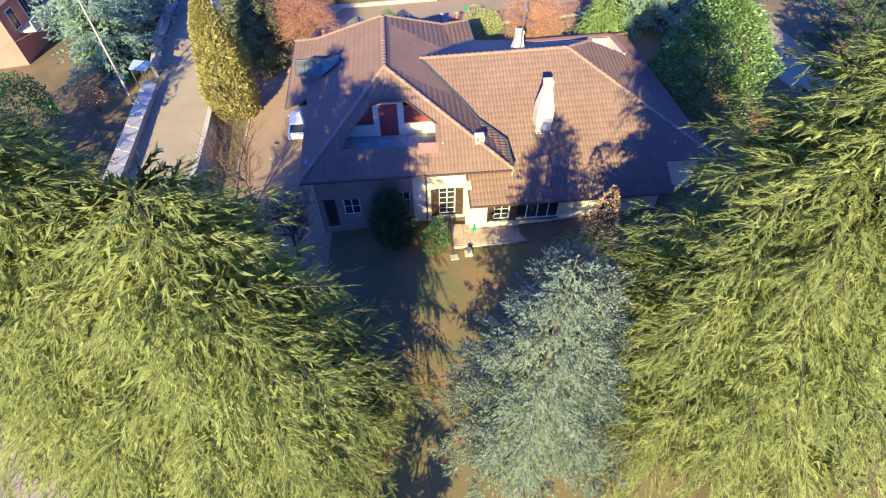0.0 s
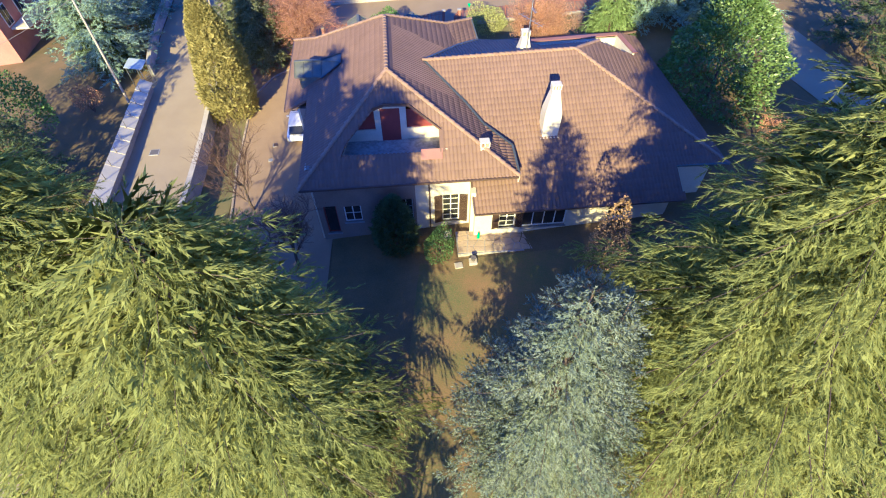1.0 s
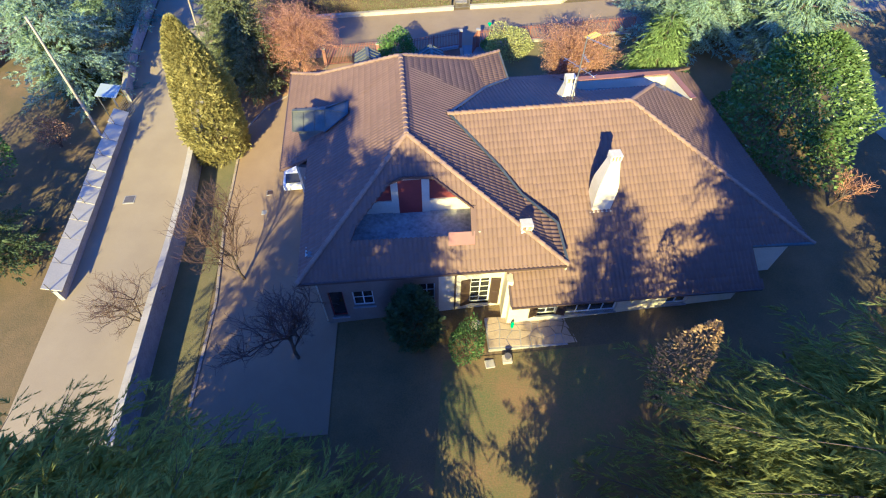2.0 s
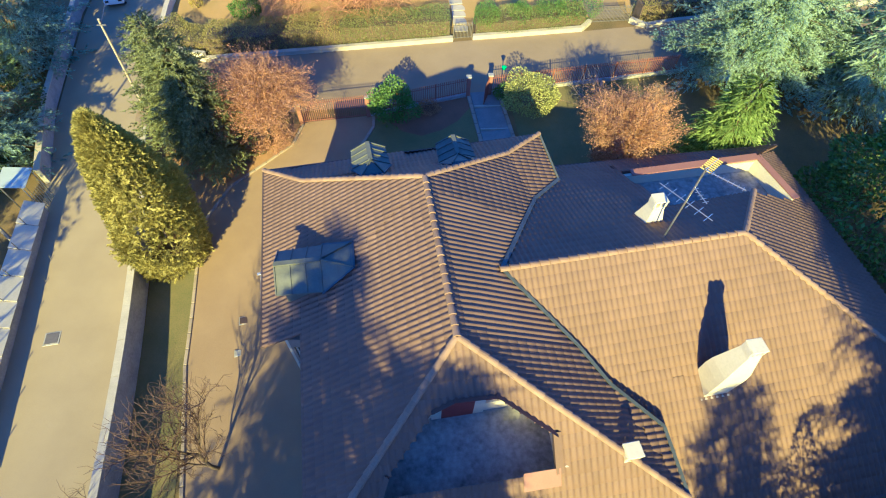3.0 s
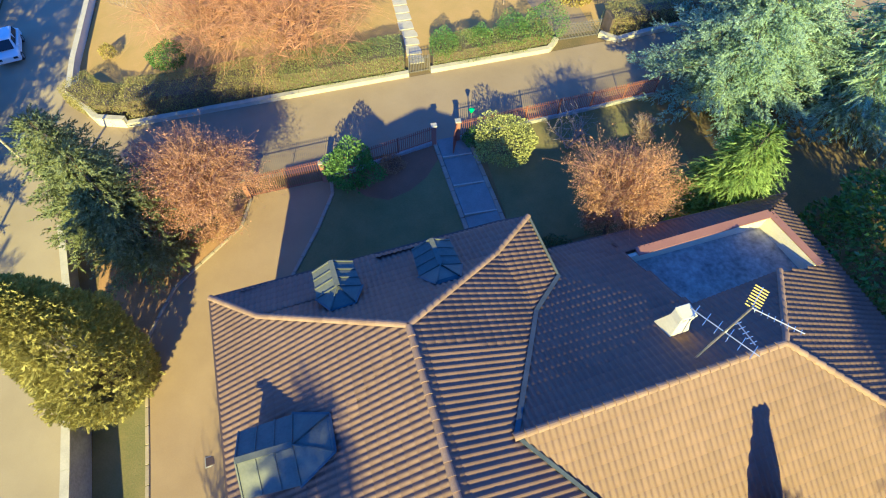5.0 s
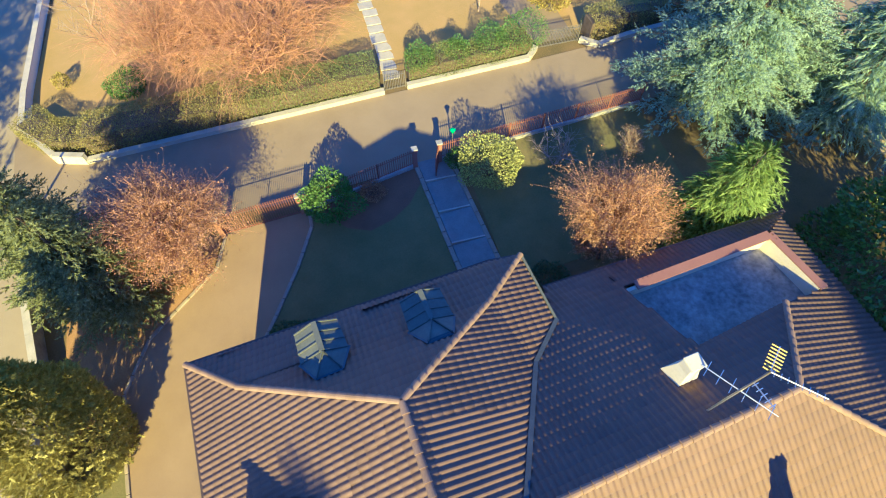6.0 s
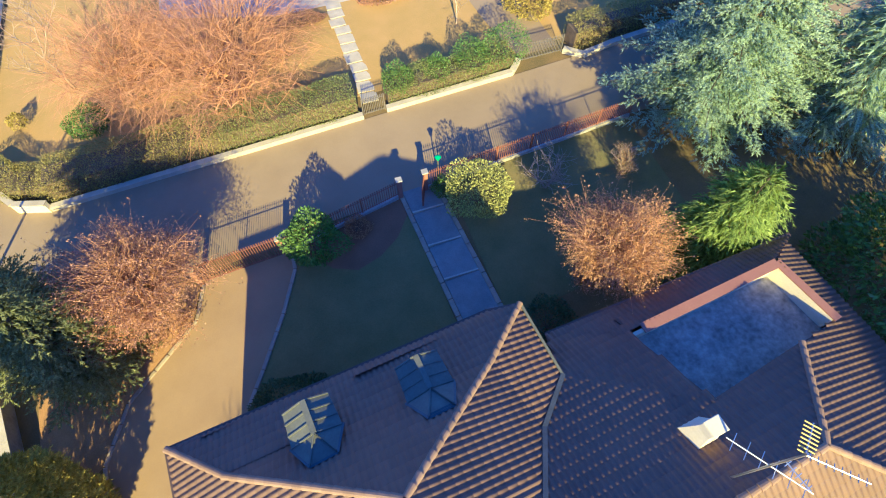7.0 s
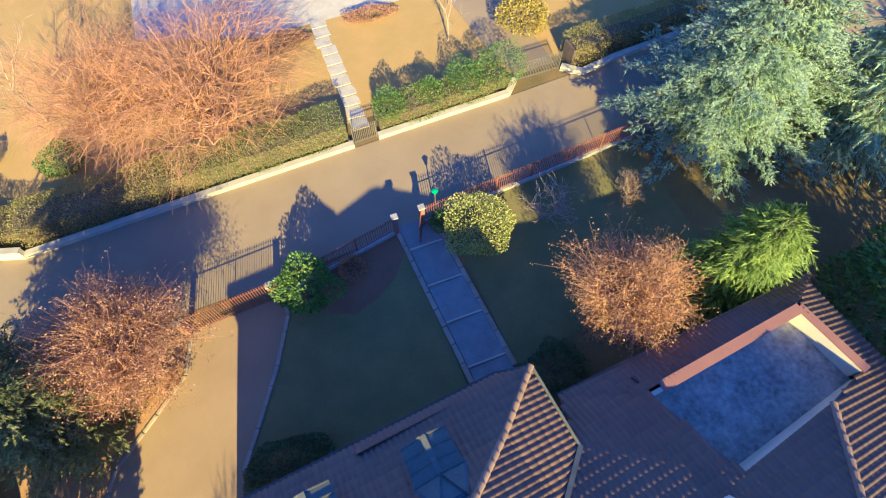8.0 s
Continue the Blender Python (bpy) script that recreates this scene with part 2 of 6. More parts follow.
def scatter(tv, tf, M, T):
    """Points and faces of a template placed by many 3 x 3 matrices and shifts."""
    tv, tf, M, T = np.asarray(tv, float), np.asarray(tf), np.asarray(M, float), np.asarray(T, float)
    V = np.einsum("nij,kj->nki", M, tv) + T[:, None, :]
    F = tf[None] + (np.arange(len(M)) * len(tv))[:, None, None]
    return V.reshape(-1, 3), F.reshape(-1, tf.shape[1])


def basis(d, up, size, twist=None):
    """Matrices whose first column follows d; rows of d, up are unit vectors."""
    d = d / np.linalg.norm(d, axis=1, keepdims=True)
    s = np.cross(up, d)
    s /= np.linalg.norm(s, axis=1, keepdims=True) + 1e-9
    u = np.cross(d, s)
    if twist is not None:
        c, q = np.cos(twist)[:, None], np.sin(twist)[:, None]
        s, u = c * s + q * u, c * u - q * s
    return np.stack([d, s, u], -1) * np.asarray(size)[:, None, None]


# ---------------------------------------------------------------- ground, roads
def drape(name, left, right, mat, off, label, category="", parent=None, n=60, m=8):
    """A sheet laid over the ground between two plan polylines."""
    def sample(poly, f):
        seg = [math.dist(poly[i], poly[i + 1]) for i in range(len(poly) - 1)]
        d = f * sum(seg)
        for i, s in enumerate(seg):
            if d <= s or i == len(seg) - 1:
                k = d / s
                return [poly[i][j] + (poly[i + 1][j] - poly[i][j]) * k for j in (0, 1)]
            d -= s
    V, F = [], []
    for i in range(n + 1):
        a, b = sample(left, i / n), sample(right, i / n)
        for j in range(m + 1):
            x, y = a[0] + (b[0] - a[0]) * j / m, a[1] + (b[1] - a[1]) * j / m
            V.append((x, y, g(x, y) + off))
    for i in range(n):
        for j in range(m):
            k = i * (m + 1) + j
            F.append((k, k + m + 1, k + m + 2, k + 1))
    ob = raw_mesh(name, V, F, mat, parent, smooth=True)
    for p in ob.data.polygons:
        if p.normal.z < 0:
            ob.data.flip_normals()
        break
    return tagged(ob, label, category or name.split("_")[-1], kind="structure") if parent is None else tagged(ob, label)


def ground_sheet():
    xs = np.concatenate([[-2500, -600, -200], np.arange(-80, 70.1, 1.0), [200, 600, 2500]])
    ys = np.concatenate([[-2500, -600, -150], np.arange(-30, 100.1, 1.0), [200, 600, 2500]])
    V = [(x, y, g(x, y)) for y in ys for x in xs]
    k = len(xs)
    F = [(j * k + i, j * k + i + 1, (j + 1) * k + i + 1, (j + 1) * k + i) for j in range(len(ys) - 1) for i in range(k - 1)]
    tagged(raw_mesh("ground", V, F, M_GROUND, smooth=True), "dry winter grass and bare brown soil", "ground", kind="structure")


ground_sheet()
drape("road", [(-34.2, 85), (-33.2, 67), (-30.6, 53), (-28.2, 44), (-26.7, 36), (-24.5, 20), (-22, 0)], [(-25.8, 85), (-25.6, 64), (-23.3, 52), (-22.6, 47), (-20.6, 39.3), (-18.0, 23.6), (-14.5, 0)], M_ROAD, 0.03, "pale worn asphalt side street along garden wall", "road")
drape("lane", [(-24.5, 60.5), (-20.4, 58.1), (10.2, 58.1), (40, 58.6)], [(-23.0, 50.5), (-17, 51.2), (-7, 51.0), (40, 53.2)], M_LANE, 0.036, "sunlit tan asphalt lane between hedge and iron fence", "road")
drape("lane_mouth", [(-25.9, 63.5), (-21.5, 58.6), (-20.0, 58.0)], [(-24.3, 51), (-22, 50.8), (-20, 51)], M_LANE, 0.05, "tan asphalt mouth of the lane at the street", "road", n=12)
drape("driveway", [(-11.9, 49.9), (-12.5, 47.7), (-14.1, 46.3), (-16.25, 44.5), (-17.5, 41.9), (-17.4, 39.0), (-16.75, 32.5), (-15.2, 25.5), (-14.4, 17)], [(-6.9, 50.0), (-6.9, 48.8), (-8.0, 46.4), (-9.5, 43.8), (-10.6, 42.0), (-10.4, 38), (-9.5, 30), (-7.6, 24.8), (-7.2, 17.5)], M_DRIVE, 0.04, "brownish gravelly asphalt driveway beside the house", "driveway")
drape("east_street", [(24, 58), (26.5, 45), (29.5, 33), (34, 20)], [(30, 62), (31.5, 47), (34, 35), (39, 22)], M_ROAD, 0.04, "shaded grey asphalt drive between conifers", "road")
drape("neighbour_lawn", [(-25.2, 62.5), (-10, 60.4), (10.8, 60.0), (24, 60.6)], [(-25.2, 88), (-10, 88), (10, 88), (26, 88)], M_LAWN_N, 0.03, "yellow dry winter lawn of the neighbouring garden", "lawn", m=16)
drape("front_lawn", [(-1.6, 21.2), (-2.2, 12), (-3.0, 4)], [(13, 22.3), (12, 12), (11, 4)], M_LAWN_F, 0.03, "thin green and brown lawn between conifers", "lawn", m=12)
drape("mulch_bed", [(-6.2, 50.0), (-3, 50.7), (0.0, 51.2)], [(-5.9, 49.3), (-4.9, 48.1), (-3.6, 47.5), (-2.2, 47.9), (-1.0, 48.7), (0.15, 50.2)], M_MULCH, 0.045, "reddish bed of fallen leaves by the fence", "garden bed", m=10)
drape("garden_lawn", [(-6.7, 49.9), (-3, 50.7), (0.1, 51.2)], [(-10.2, 42.4), (-5, 41), (0.5, 41.3)], M_LAWN_S, 0.03, "shaded green lawn beside the paved path", "lawn", m=8, n=20)
drape("east_garden_lawn", [(2.9, 51.2), (9, 51.6), (15, 52)], [(3.0, 42), (9, 42.5), (15, 43)], M_LAWN_S, 0.03, "mossy lawn in front of the iron fence", "lawn", m=10, n=20)
drape("leaf_litter", [(-12.1, 49.8), (-12.7, 47.7), (-14.3, 46.3), (-16.45, 44.5), (-17.65, 41.9)], [(-20.5, 51.0), (-20.8, 48.0), (-20.6, 45.0), (-20.4, 42.0), (-20.2, 40.0)], M_LITTER, 0.03, "orange-brown fallen leaves on bare soil under the trees", "garden bed", n=24)
drape("grass_strip", [(-20.2, 39.5), (-18.0, 24), (-16.9, 17)], [(-17.5, 39.5), (-15.4, 24), (-14.6, 17)], M_LAWN_S, 0.03, "narrow green grass strip along the garden wall", "lawn", n=20)


def kerb(pts, w, h, label, name="kerb", mat=M_KERB):
    """A kerb of short stones along a plan line."""
    root = thing(name, pts[0][0], pts[0][1], g(*pts[0]), label, "kerb", kind="structure")
    for a, b in zip(pts[:-1], pts[1:]):
        n = max(1, round(math.dist(a, b) / 1.0))
        for i in range(n):
            p = [a[k] + (b[k] - a[k]) * i / n for k in (0, 1)]
            q = [a[k] + (b[k] - a[k]) * (i + 0.97) / n for k in (0, 1)]
            za, zb = g(*p), g(*q)
            L = math.dist(p, q)
            m = Matrix.Translation(((p[0] + q[0]) / 2, (p[1] + q[1]) / 2, (za + zb) / 2 + h / 2 - 0.1)) @ Matrix.Rotation(math.atan2(q[1] - p[1], q[0] - p[0]), 4, "Z") @ Matrix.Rotation(-math.atan2(zb - za, L), 4, "Y")
            bmk = bmesh.new()
            box(bmk, None, (L, w, h + 0.2), m=m, bev=0.02)
            part("kerb_stone", bmk, mat, root)
    return root


kerb([(-11.9, 49.7), (-12.5, 47.7), (-14.1, 46.3), (-16.25, 44.5), (-17.5, 41.9), (-17.4, 39.0), (-16.75, 32.5), (-15.2, 25.5), (-14.6, 19)], 0.18, 0.13, "worn tan concrete kerb edging the driveway curve", mat=M_EDGE)
kerb([(-6.9, 49.8), (-6.9, 48.8), (-8.0, 46.4), (-9.5, 43.8), (-10.5, 42.2)], 0.2, 0.14, "worn tan concrete kerb edging the garden lawn", mat=M_EDGE)
kerb([(0.0, 51.3), (0.7, 42.0)], 0.26, 0.12, "concrete edging of the garden path", mat=M_EDGE)
kerb([(2.25, 50.8), (2.95, 42.0)], 0.26, 0.12, "concrete edging of the garden path", mat=M_EDGE)


def garden_path():
    root = thing("garden_path", 1.5, 47, g(1.5, 47), "grey paved path from gate to house", "path", kind="structure")
    ys = [51.6, 49.85, 47.45, 45.2, 42.7, 40.9]
    for y0, y1 in zip(ys[:-1], ys[1:]):
        fx = lambda y: (0.16 + (51.3 - y) * 0.075, 2.05 + (51.3 - y) * 0.085)
        bm = bmesh.new()
        vs = []
        a0, a1 = fx(y0 - 0.03)
        b0, b1 = fx(y1 + 0.09)
        top = [(a0, y0 - 0.03), (a1, y0 - 0.03), (b1, y1 + 0.09), (b0, y1 + 0.09)]
        lo = [bm.verts.new((x, y, g(x, y) - 0.1)) for x, y in top]
        hi = [bm.verts.new((x, y, g(x, y) + 0.07)) for x, y in top]
        bm.faces.new(hi[::-1])
        for i in range(4):
            bm.faces.new((lo[i], lo[(i + 1) % 4], hi[(i + 1) % 4], hi[i])[::-1])
        bmesh.ops.recalc_face_normals(bm, faces=bm.faces)
        part("path_slab", bm, M_SLAB, root)
        bm = bmesh.new()
        box(bm, None, (1, 1, 1), m=slab((b0, y1 + 0.04), (b1, y1 + 0.04), 0.09, g(b0, y1) - 0.1, g(b1, y1) + 0.10))
        part("path_joint", bm, M_KERB, root)


garden_path()


def patio():
    """Crazy paving: uneven stones on a flat bed."""
    root = thing("patio", 2.5, 22.3, 0.0, "golden crazy-paving stone patio at the house door", "patio", kind="structure")
    bm = bmesh.new()
    box(bm, None, (1, 1, 1), m=slab((0.75, 22.55), (9.5, 23.15), 1.9, -0.9, 0.16))
    part("patio_bed", bm, M_CONC, root)
    rnd = random.Random(5)
    nx, ny = 15, 4
    P = {}
    for i in range(nx + 1):
        for j in range(ny + 1):
            x, y = 0.8 + i * 0.58, 21.68 + j * 0.46
            if 0 < i < nx and 0 < j < ny:
                x, y = x + rnd.uniform(-0.19, 0.19), y + rnd.uniform(-0.15, 0.15)
            P[i, j] = Vector((x, y + 0.068 * (x - 0.8), 0))
    for i in range(nx):
        for j in range(ny):
            q = [P[i, j], P[i + 1, j], P[i + 1, j + 1], P[i, j + 1]]
            c = sum(q, Vector()) / 4
            h = 0.19 + rnd.uniform(0, 0.015)
            bm = bmesh.new()
            lo = [bm.verts.new(c + (v - c) * 0.94 + Vector((0, 0, 0.1))) for v in q]
            hi = [bm.verts.new(c + (v - c) * 0.90 + Vector((0, 0, h))) for v in q]
            bm.faces.new(hi)
            for k in range(4):
                bm.faces.new((lo[k], lo[(k + 1) % 4], hi[(k + 1) % 4], hi[k]))
            part("paving_stone", bm, M_STONE, root)


patio()

# ---------------------------------------------------------------- the house
from mathutils.geometry import tessellate_polygon

RN, RS = (-4.0, 35.1, 9.0), (-3.35, 28.15, 9.0)
HB, ENW = (-9.6, 37.95, 6.05), (-11.85, 39.75, 5.0)
NEB, GN, NE_EAVE = (0.11, 38.56, 6.80), (2.08, 40.44, 6.28), (0.85, 40.75, 5.8)
VN, VB = (2.44, 37.4, 6.14), (0.93, 35.89, 6.5)
R2W, R2E = (-1.37, 31.3, 7.85), (8.55, 32.42, 7.97)
SWC, GSE = (-8.35, 22.6, 4.75), (4.35, 23.75, 4.75)
HIP_N = (10.9, 35.47, 6.93)
SE = (17.85, 25.95, 3.7)
house = thing("house", -1, 31, 0, "white rendered villa with brown tiled hipped roofs", "house")


def plane_z(a, b, c):
    n = (Vector(b) - Vector(a)).cross(Vector(c) - Vector(a))
    return lambda x, y: a[2] - (n.x * (x - a[0]) + n.y * (y - a[1])) / n.z


S1Z = plane_z(RS, SWC, GSE)
S2Z = plane_z(R2W, R2E, (6.7, 27.0, 5.0))
N2Z = plane_z(R2W, R2E, (6.54, 38.05, 5.74))
E2Z = plane_z(R2E, SE, HIP_N)


def on(zf, *pts):
    return [(x, y, zf(x, y)) for x, y in pts]


PROFILE = ((-0.5, 0.014), (-0.33, 0.0), (-0.17, 0.010), (0.0, 0.045), (0.17, 0.060), (0.34, 0.045), (0.5, 0.014))
TW, TL = 0.225, 0.37


def tile_template():
    k = len(PROFILE)
    tv = [(a, 0.0, h) for a, h in PROFILE] + [(a, 1.04, h + 0.008) for a, h in PROFILE] + [(a, 1.04, 0.0) for a, h in PROFILE]
    tf = []
    for r in (0, 1):
        for i in range(k - 1):
            tf.append((r * k + i, r * k + i + 1, (r + 1) * k + i + 1, (r + 1) * k + i))
    return np.array(tv), np.array(tf)[:, ::-1]


TILE_V, TILE_F = tile_template()


def roof_slope(outline, down, label, holes=(), pieces=None):
    """A tiled slope: a deck, and overlapping barrel tiles laid up from the eave in columns. pieces: plan box of the tiles that are objects."""
    loops = [[Vector((x, y, 0)) for x, y, z in lp] for lp in (outline, *holes)]
    pts = [Vector(p) for lp in (outline, *holes) for p in lp]
    tris = [t for t in tessellate_polygon(loops)]
    bm = bmesh.new()
    vs = [bm.verts.new(p - Vector((0, 0, 0.02))) for p in pts]
    for t in tris:
        try:
            bm.faces.new([vs[i] for i in t])
        except ValueError:
            pass
    for f in bm.faces:
        f.normal_update()
        if f.normal.z < 0:
            f.normal_flip()
    ext = bmesh.ops.extrude_face_region(bm, geom=list(bm.faces))
    bmesh.ops.translate(bm, vec=(0, 0, -0.14), verts=[v for v in ext["geom"] if isinstance(v, bmesh.types.BMVert)])
    bmesh.ops.recalc_face_normals(bm, faces=bm.faces)
    root = part("roof_slope", bm, M_DECK, house, label)
    d = Vector((*down, 0)).normalized()
    a = Vector((-d.y, d.x, 0))
    planes = []
    for t in tris:
        p, q, r = (pts[i] for i in t)
        n = (q - p).cross(r - p)
        if abs(n.z) > 1e-6:
            planes.append((p, q, r, n, n.z))

    def local(x, y):
        best, bw = None, -1e9
        for p, q, r, n, nz in planes:
            w = []
            for u, v in ((p, q), (q, r), (r, p)):
                w.append(((v.x - u.x) * (y - u.y) - (v.y - u.y) * (x - u.x)) / nz)
            if min(w) > bw:
                bw, best = min(w), (p, n)
                if bw >= 0:
                    break
        p, n = best
        return p.z - (n.x * (x - p.x) + n.y * (y - p.y)) / n.z, -n.x / n.z, -n.y / n.z

    edges = []
    for lp in loops:
        for u, v in zip(lp, lp[1:] + lp[:1]):
            edges.append((u.dot(a), u.dot(d), v.dot(a), v.dot(d)))
    amin, amax = min(e[0] for e in edges), max(e[0] for e in edges)
    Ms, Ts, objs = [], [], []
    k = math.ceil(amin / TW) * TW + 0.02
    while k < amax:
        cuts = sorted(b0 + (b1 - b0) * (k - a0) / (a1 - a0) for a0, b0, a1, b1 in edges if (a0 - k) * (a1 - k) < 0)
        for top, low in zip(cuts[::2], cuts[1::2]):
            course = TL * 0.97
            row = math.ceil((low + 0.05) / course)
            while row * course > top:
                b = min(row * course, low + 0.05)
                row -= 1
                L = b - max(top, row * course - 0.03 * TL)
                if L < 0.03:
                    continue
                c = a * k + d * (b - L)
                mid = c + d * (L / 2)
                z, gx, gy = local(mid.x, mid.y)
                zc = z - (gx * d.x + gy * d.y) * L / 2
                M = np.array([[a.x * TW, d.x * L, 0], [a.y * TW, d.y * L, 0], [(gx * a.x + gy * a.y) * TW, (gx * d.x + gy * d.y) * L, 1]])
                T = (c.x, c.y, zc)
                if pieces and L > TL * 0.99 and pieces[0] < c.x < pieces[1] and pieces[2] < c.y < pieces[3] and len(objs) < 300:
                    objs.append((M, T))
                else:
                    Ms.append(M)
                    Ts.append(T)
        k += TW
    V, F = scatter(TILE_V, TILE_F, Ms, Ts)
    tagged(raw_mesh("roof_tiles", V, F, M_TILE, root), kind="stuff")
    if objs:
        me = bpy.data.meshes.new("roof_tile")
        me.from_pydata([tuple(v) for v in TILE_V], [], [tuple(int(i) for i in f) for f in TILE_F])
        me.materials.append(M_TILE_E)
        for M, T in objs:
            ob = new("roof_tile", me)
            under(ob, root)
            ax, dn = Vector([float(v) for v in M[:, 0]]), Vector([float(v) for v in M[:, 1]])
            up = ax.cross(dn).normalized()
            up = up if up.z > 0 else -up
            ax = (ax - dn * (ax.dot(dn) / dn.length_squared)).normalized() * TW
            ob.matrix_basis = Matrix([[ax[i], dn[i], up[i] * 0.65, float(T[i])] for i in range(3)] + [[0, 0, 0, 1]])
    return root


RD = Vector((RN[0] - RS[0], RN[1] - RS[1], 0)).normalized()
EASTD, NORTHD = (RD.y, -RD.x), (RD.x, RD.y)
R2 = Vector((R2E[0] - R2W[0], R2E[1] - R2W[1], 0)).normalized()
N2D = (-R2.y, R2.x)
HOLE_S = on(S1Z, (-4.2, 26.35), (-3.5, 26.6), (-2.1, 26.68), (-0.2, 25.65), (-0.13, 24.65), (-6.0, 24.2), (-5.75, 24.75))
V1, V2, V3 = (1.27, 28.66, 6.42), (2.3, 27.4, 5.8), (4.05, 26.0, 5.2)
SW_NOTCH, W_NOTCH = (-9.0, 30.25, 5.75), (-10.6, 30.1, 5.0)
TNW, TNE, TSW = (5.95, 38.0), (13.4, 38.95), (6.75, 34.75)
roof_w = roof_slope([RN, HB, ENW, W_NOTCH, SW_NOTCH, SWC, RS], (-EASTD[0], -EASTD[1]), "sunlit brown tiled west roof slope")
roof_e = roof_slope([RN, RS, GSE, V3, V2, V1, R2W, VB, NEB], EASTD, "brown tiled east roof slope", pieces=(-4, 0.2, 28.5, 34.4))
roof_e_low = roof_slope([NEB, VB, VN, GN], EASTD, "flared foot of the brown tiled east slope")
roof_n = roof_slope([RN, NEB, GN, NE_EAVE, ENW, HB], NORTHD, "shaded brown tiled north roof slope")
roof_s = roof_slope([RS, SWC, GSE], (-NORTHD[0], -NORTHD[1]), "brown tiled south slope around a sunken terrace", holes=[HOLE_S])
SEN, SEI, SEC = (14.5, 25.72), (14.78, 23.8), (1.82, 22.6)
roof_s2 = roof_slope([R2W, R2E, SE, *on(S2Z, SEN, SEI, SEC, (1.62, 24.4), (1.0, 28.4))], (R2.y, -R2.x), "broad sunlit brown tiled south roof slope")
NEC = (15.15, 39.95)
roof_e2 = roof_slope([R2E, HIP_N, *on(E2Z, (13.8, 35.95), TNE, NEC), SE], (1, -0.0136), "brown tiled east hip slope")
roof_n2 = roof_slope([R2W, VB, VN, *on(N2Z, (2.95, 39.3), (5.6, 39.42), TNW, TSW), HIP_N, R2E], N2D, "shaded dark tiled north roof slope")
roof_n3 = roof_slope(on(N2Z, (5.6, 39.42), NEC, (13.45, 39.05), (6.0, 38.25)), N2D, "narrow tiled strip in front of the roof terrace")

def strip(name, line, w, h, mat, drop=0.0, label="", parent=house):
    """A gutter, fascia or coping of rectangular section along a line in space."""
    bm = bmesh.new()
    for a, b in zip(line[:-1], line[1:]):
        a, b = Vector(a), Vector(b)
        d = b - a
        q = d.to_track_quat("X", "Z").to_matrix().to_4x4()
        box(bm, None, (1, 1, 1), m=Matrix.Translation((a + b) / 2 - Vector((0, 0, drop))) @ q @ Matrix.Diagonal((d.length + 0.02, w, h, 1)))
    return part(name, bm, mat, parent, label)


CAP_N = 7


def cap_mesh():
    V, F = [], []
    for j, (y, s, lift) in enumerate(((0, 0.85, 0.0), (0.42, 1.06, 0.04), (0.42, 0.86, 0.0))):
        for i in range(CAP_N):
            t = math.pi * i / (CAP_N - 1)
            V.append((0.125 * s * math.cos(t), y, 0.10 * s * math.sin(t) + lift))
    for j in (0, 1):
        for i in range(CAP_N - 1):
            F.append((j * CAP_N + i, j * CAP_N + i + 1, (j + 1) * CAP_N + i + 1, (j + 1) * CAP_N + i))
    me = bpy.data.meshes.new("ridge_tile")
    me.from_pydata(V, [], F)
    me.materials.append(M_CAP)
    return me


CAP = cap_mesh()


def ridge(line, name="ridge"):
    """Overlapping half-round tiles along a ridge or hip, from its low end up."""
    root = strip(name, line, 0.16, 0.06, M_CAP, 0.0)
    for a, b in zip(line[:-1], line[1:]):
        a, b = Vector(a), Vector(b)
        n = max(1, round((b - a).length / 0.385))
        d = (b - a) / n
        y = -d.normalized()
        x = y.cross(Vector((0, 0, 1))).normalized()
        z = x.cross(y)
        s = d.length / 0.385
        for i in range(n):
            o = a + d * (i + 1) + z * 0.035
            ob = new("ridge_tile", CAP)
            under(ob, root)
            ob.matrix_basis = Matrix(((x.x, y.x * s, z.x, o.x), (x.y, y.y * s, z.y, o.y), (x.z, y.z * s, z.z, o.z), (0, 0, 0, 1)))


for line in ([RS, RN], [ENW, HB, RN], [GN, NEB, RN], [GSE, RS], [SWC, RS], [R2W, R2E], [SE, R2E], [HIP_N, R2E]):
    ridge(line)


def off(p, dx, dy):
    return (p[0] + dx, p[1] + dy, p[2])


strip("gutter", [off(ENW, -0.06, 0), off(W_NOTCH, -0.06, 0)], 0.14, 0.11, M_GUTTER, 0.06)
strip("gutter", [off(SWC, 0, -0.06), off(GSE, 0, -0.06)], 0.14, 0.12, M_GUTTER, 0.06)
strip("gutter", [off(ENW, 0, 0.06), off(NE_EAVE, 0, 0.06), off(GN, 0, 0.04)], 0.14, 0.11, M_GUTTER, 0.06)
strip("gutter", [off(p, 0, -0.06) for p in on(S2Z, SEC, SEI)], 0.14, 0.11, M_GUTTER, 0.06)
strip("gutter", [off(p, 0, -0.06) for p in on(S2Z, SEN, (SE[0], SE[1]))], 0.14, 0.11, M_SHEET, 0.06, "pale metal gutter")
strip("rake_board", [off(GN, 0.05, 0), off(VN, 0.05, 0)], 0.10, 0.12, M_SHEET, -0.02, "pale sheet-metal verge")
strip("valley_flashing", [off(VN, 0.08, 0), off(VB, 0.08, 0), off(R2W, 0.06, 0.05)], 0.17, 0.05, M_LEAD, -0.06, "dark blue-grey metal valley flashing")
strip("valley_flashing", [off(R2W, 0.08, 0.0), off(V1, 0.08, 0.06), off(V2, 0.08, 0.05), off(V3, 0.08, 0), off(GSE, 0.06, 0)], 0.13, 0.05, M_LEAD, -0.03, "dark grey metal verge along the overlapping roof")
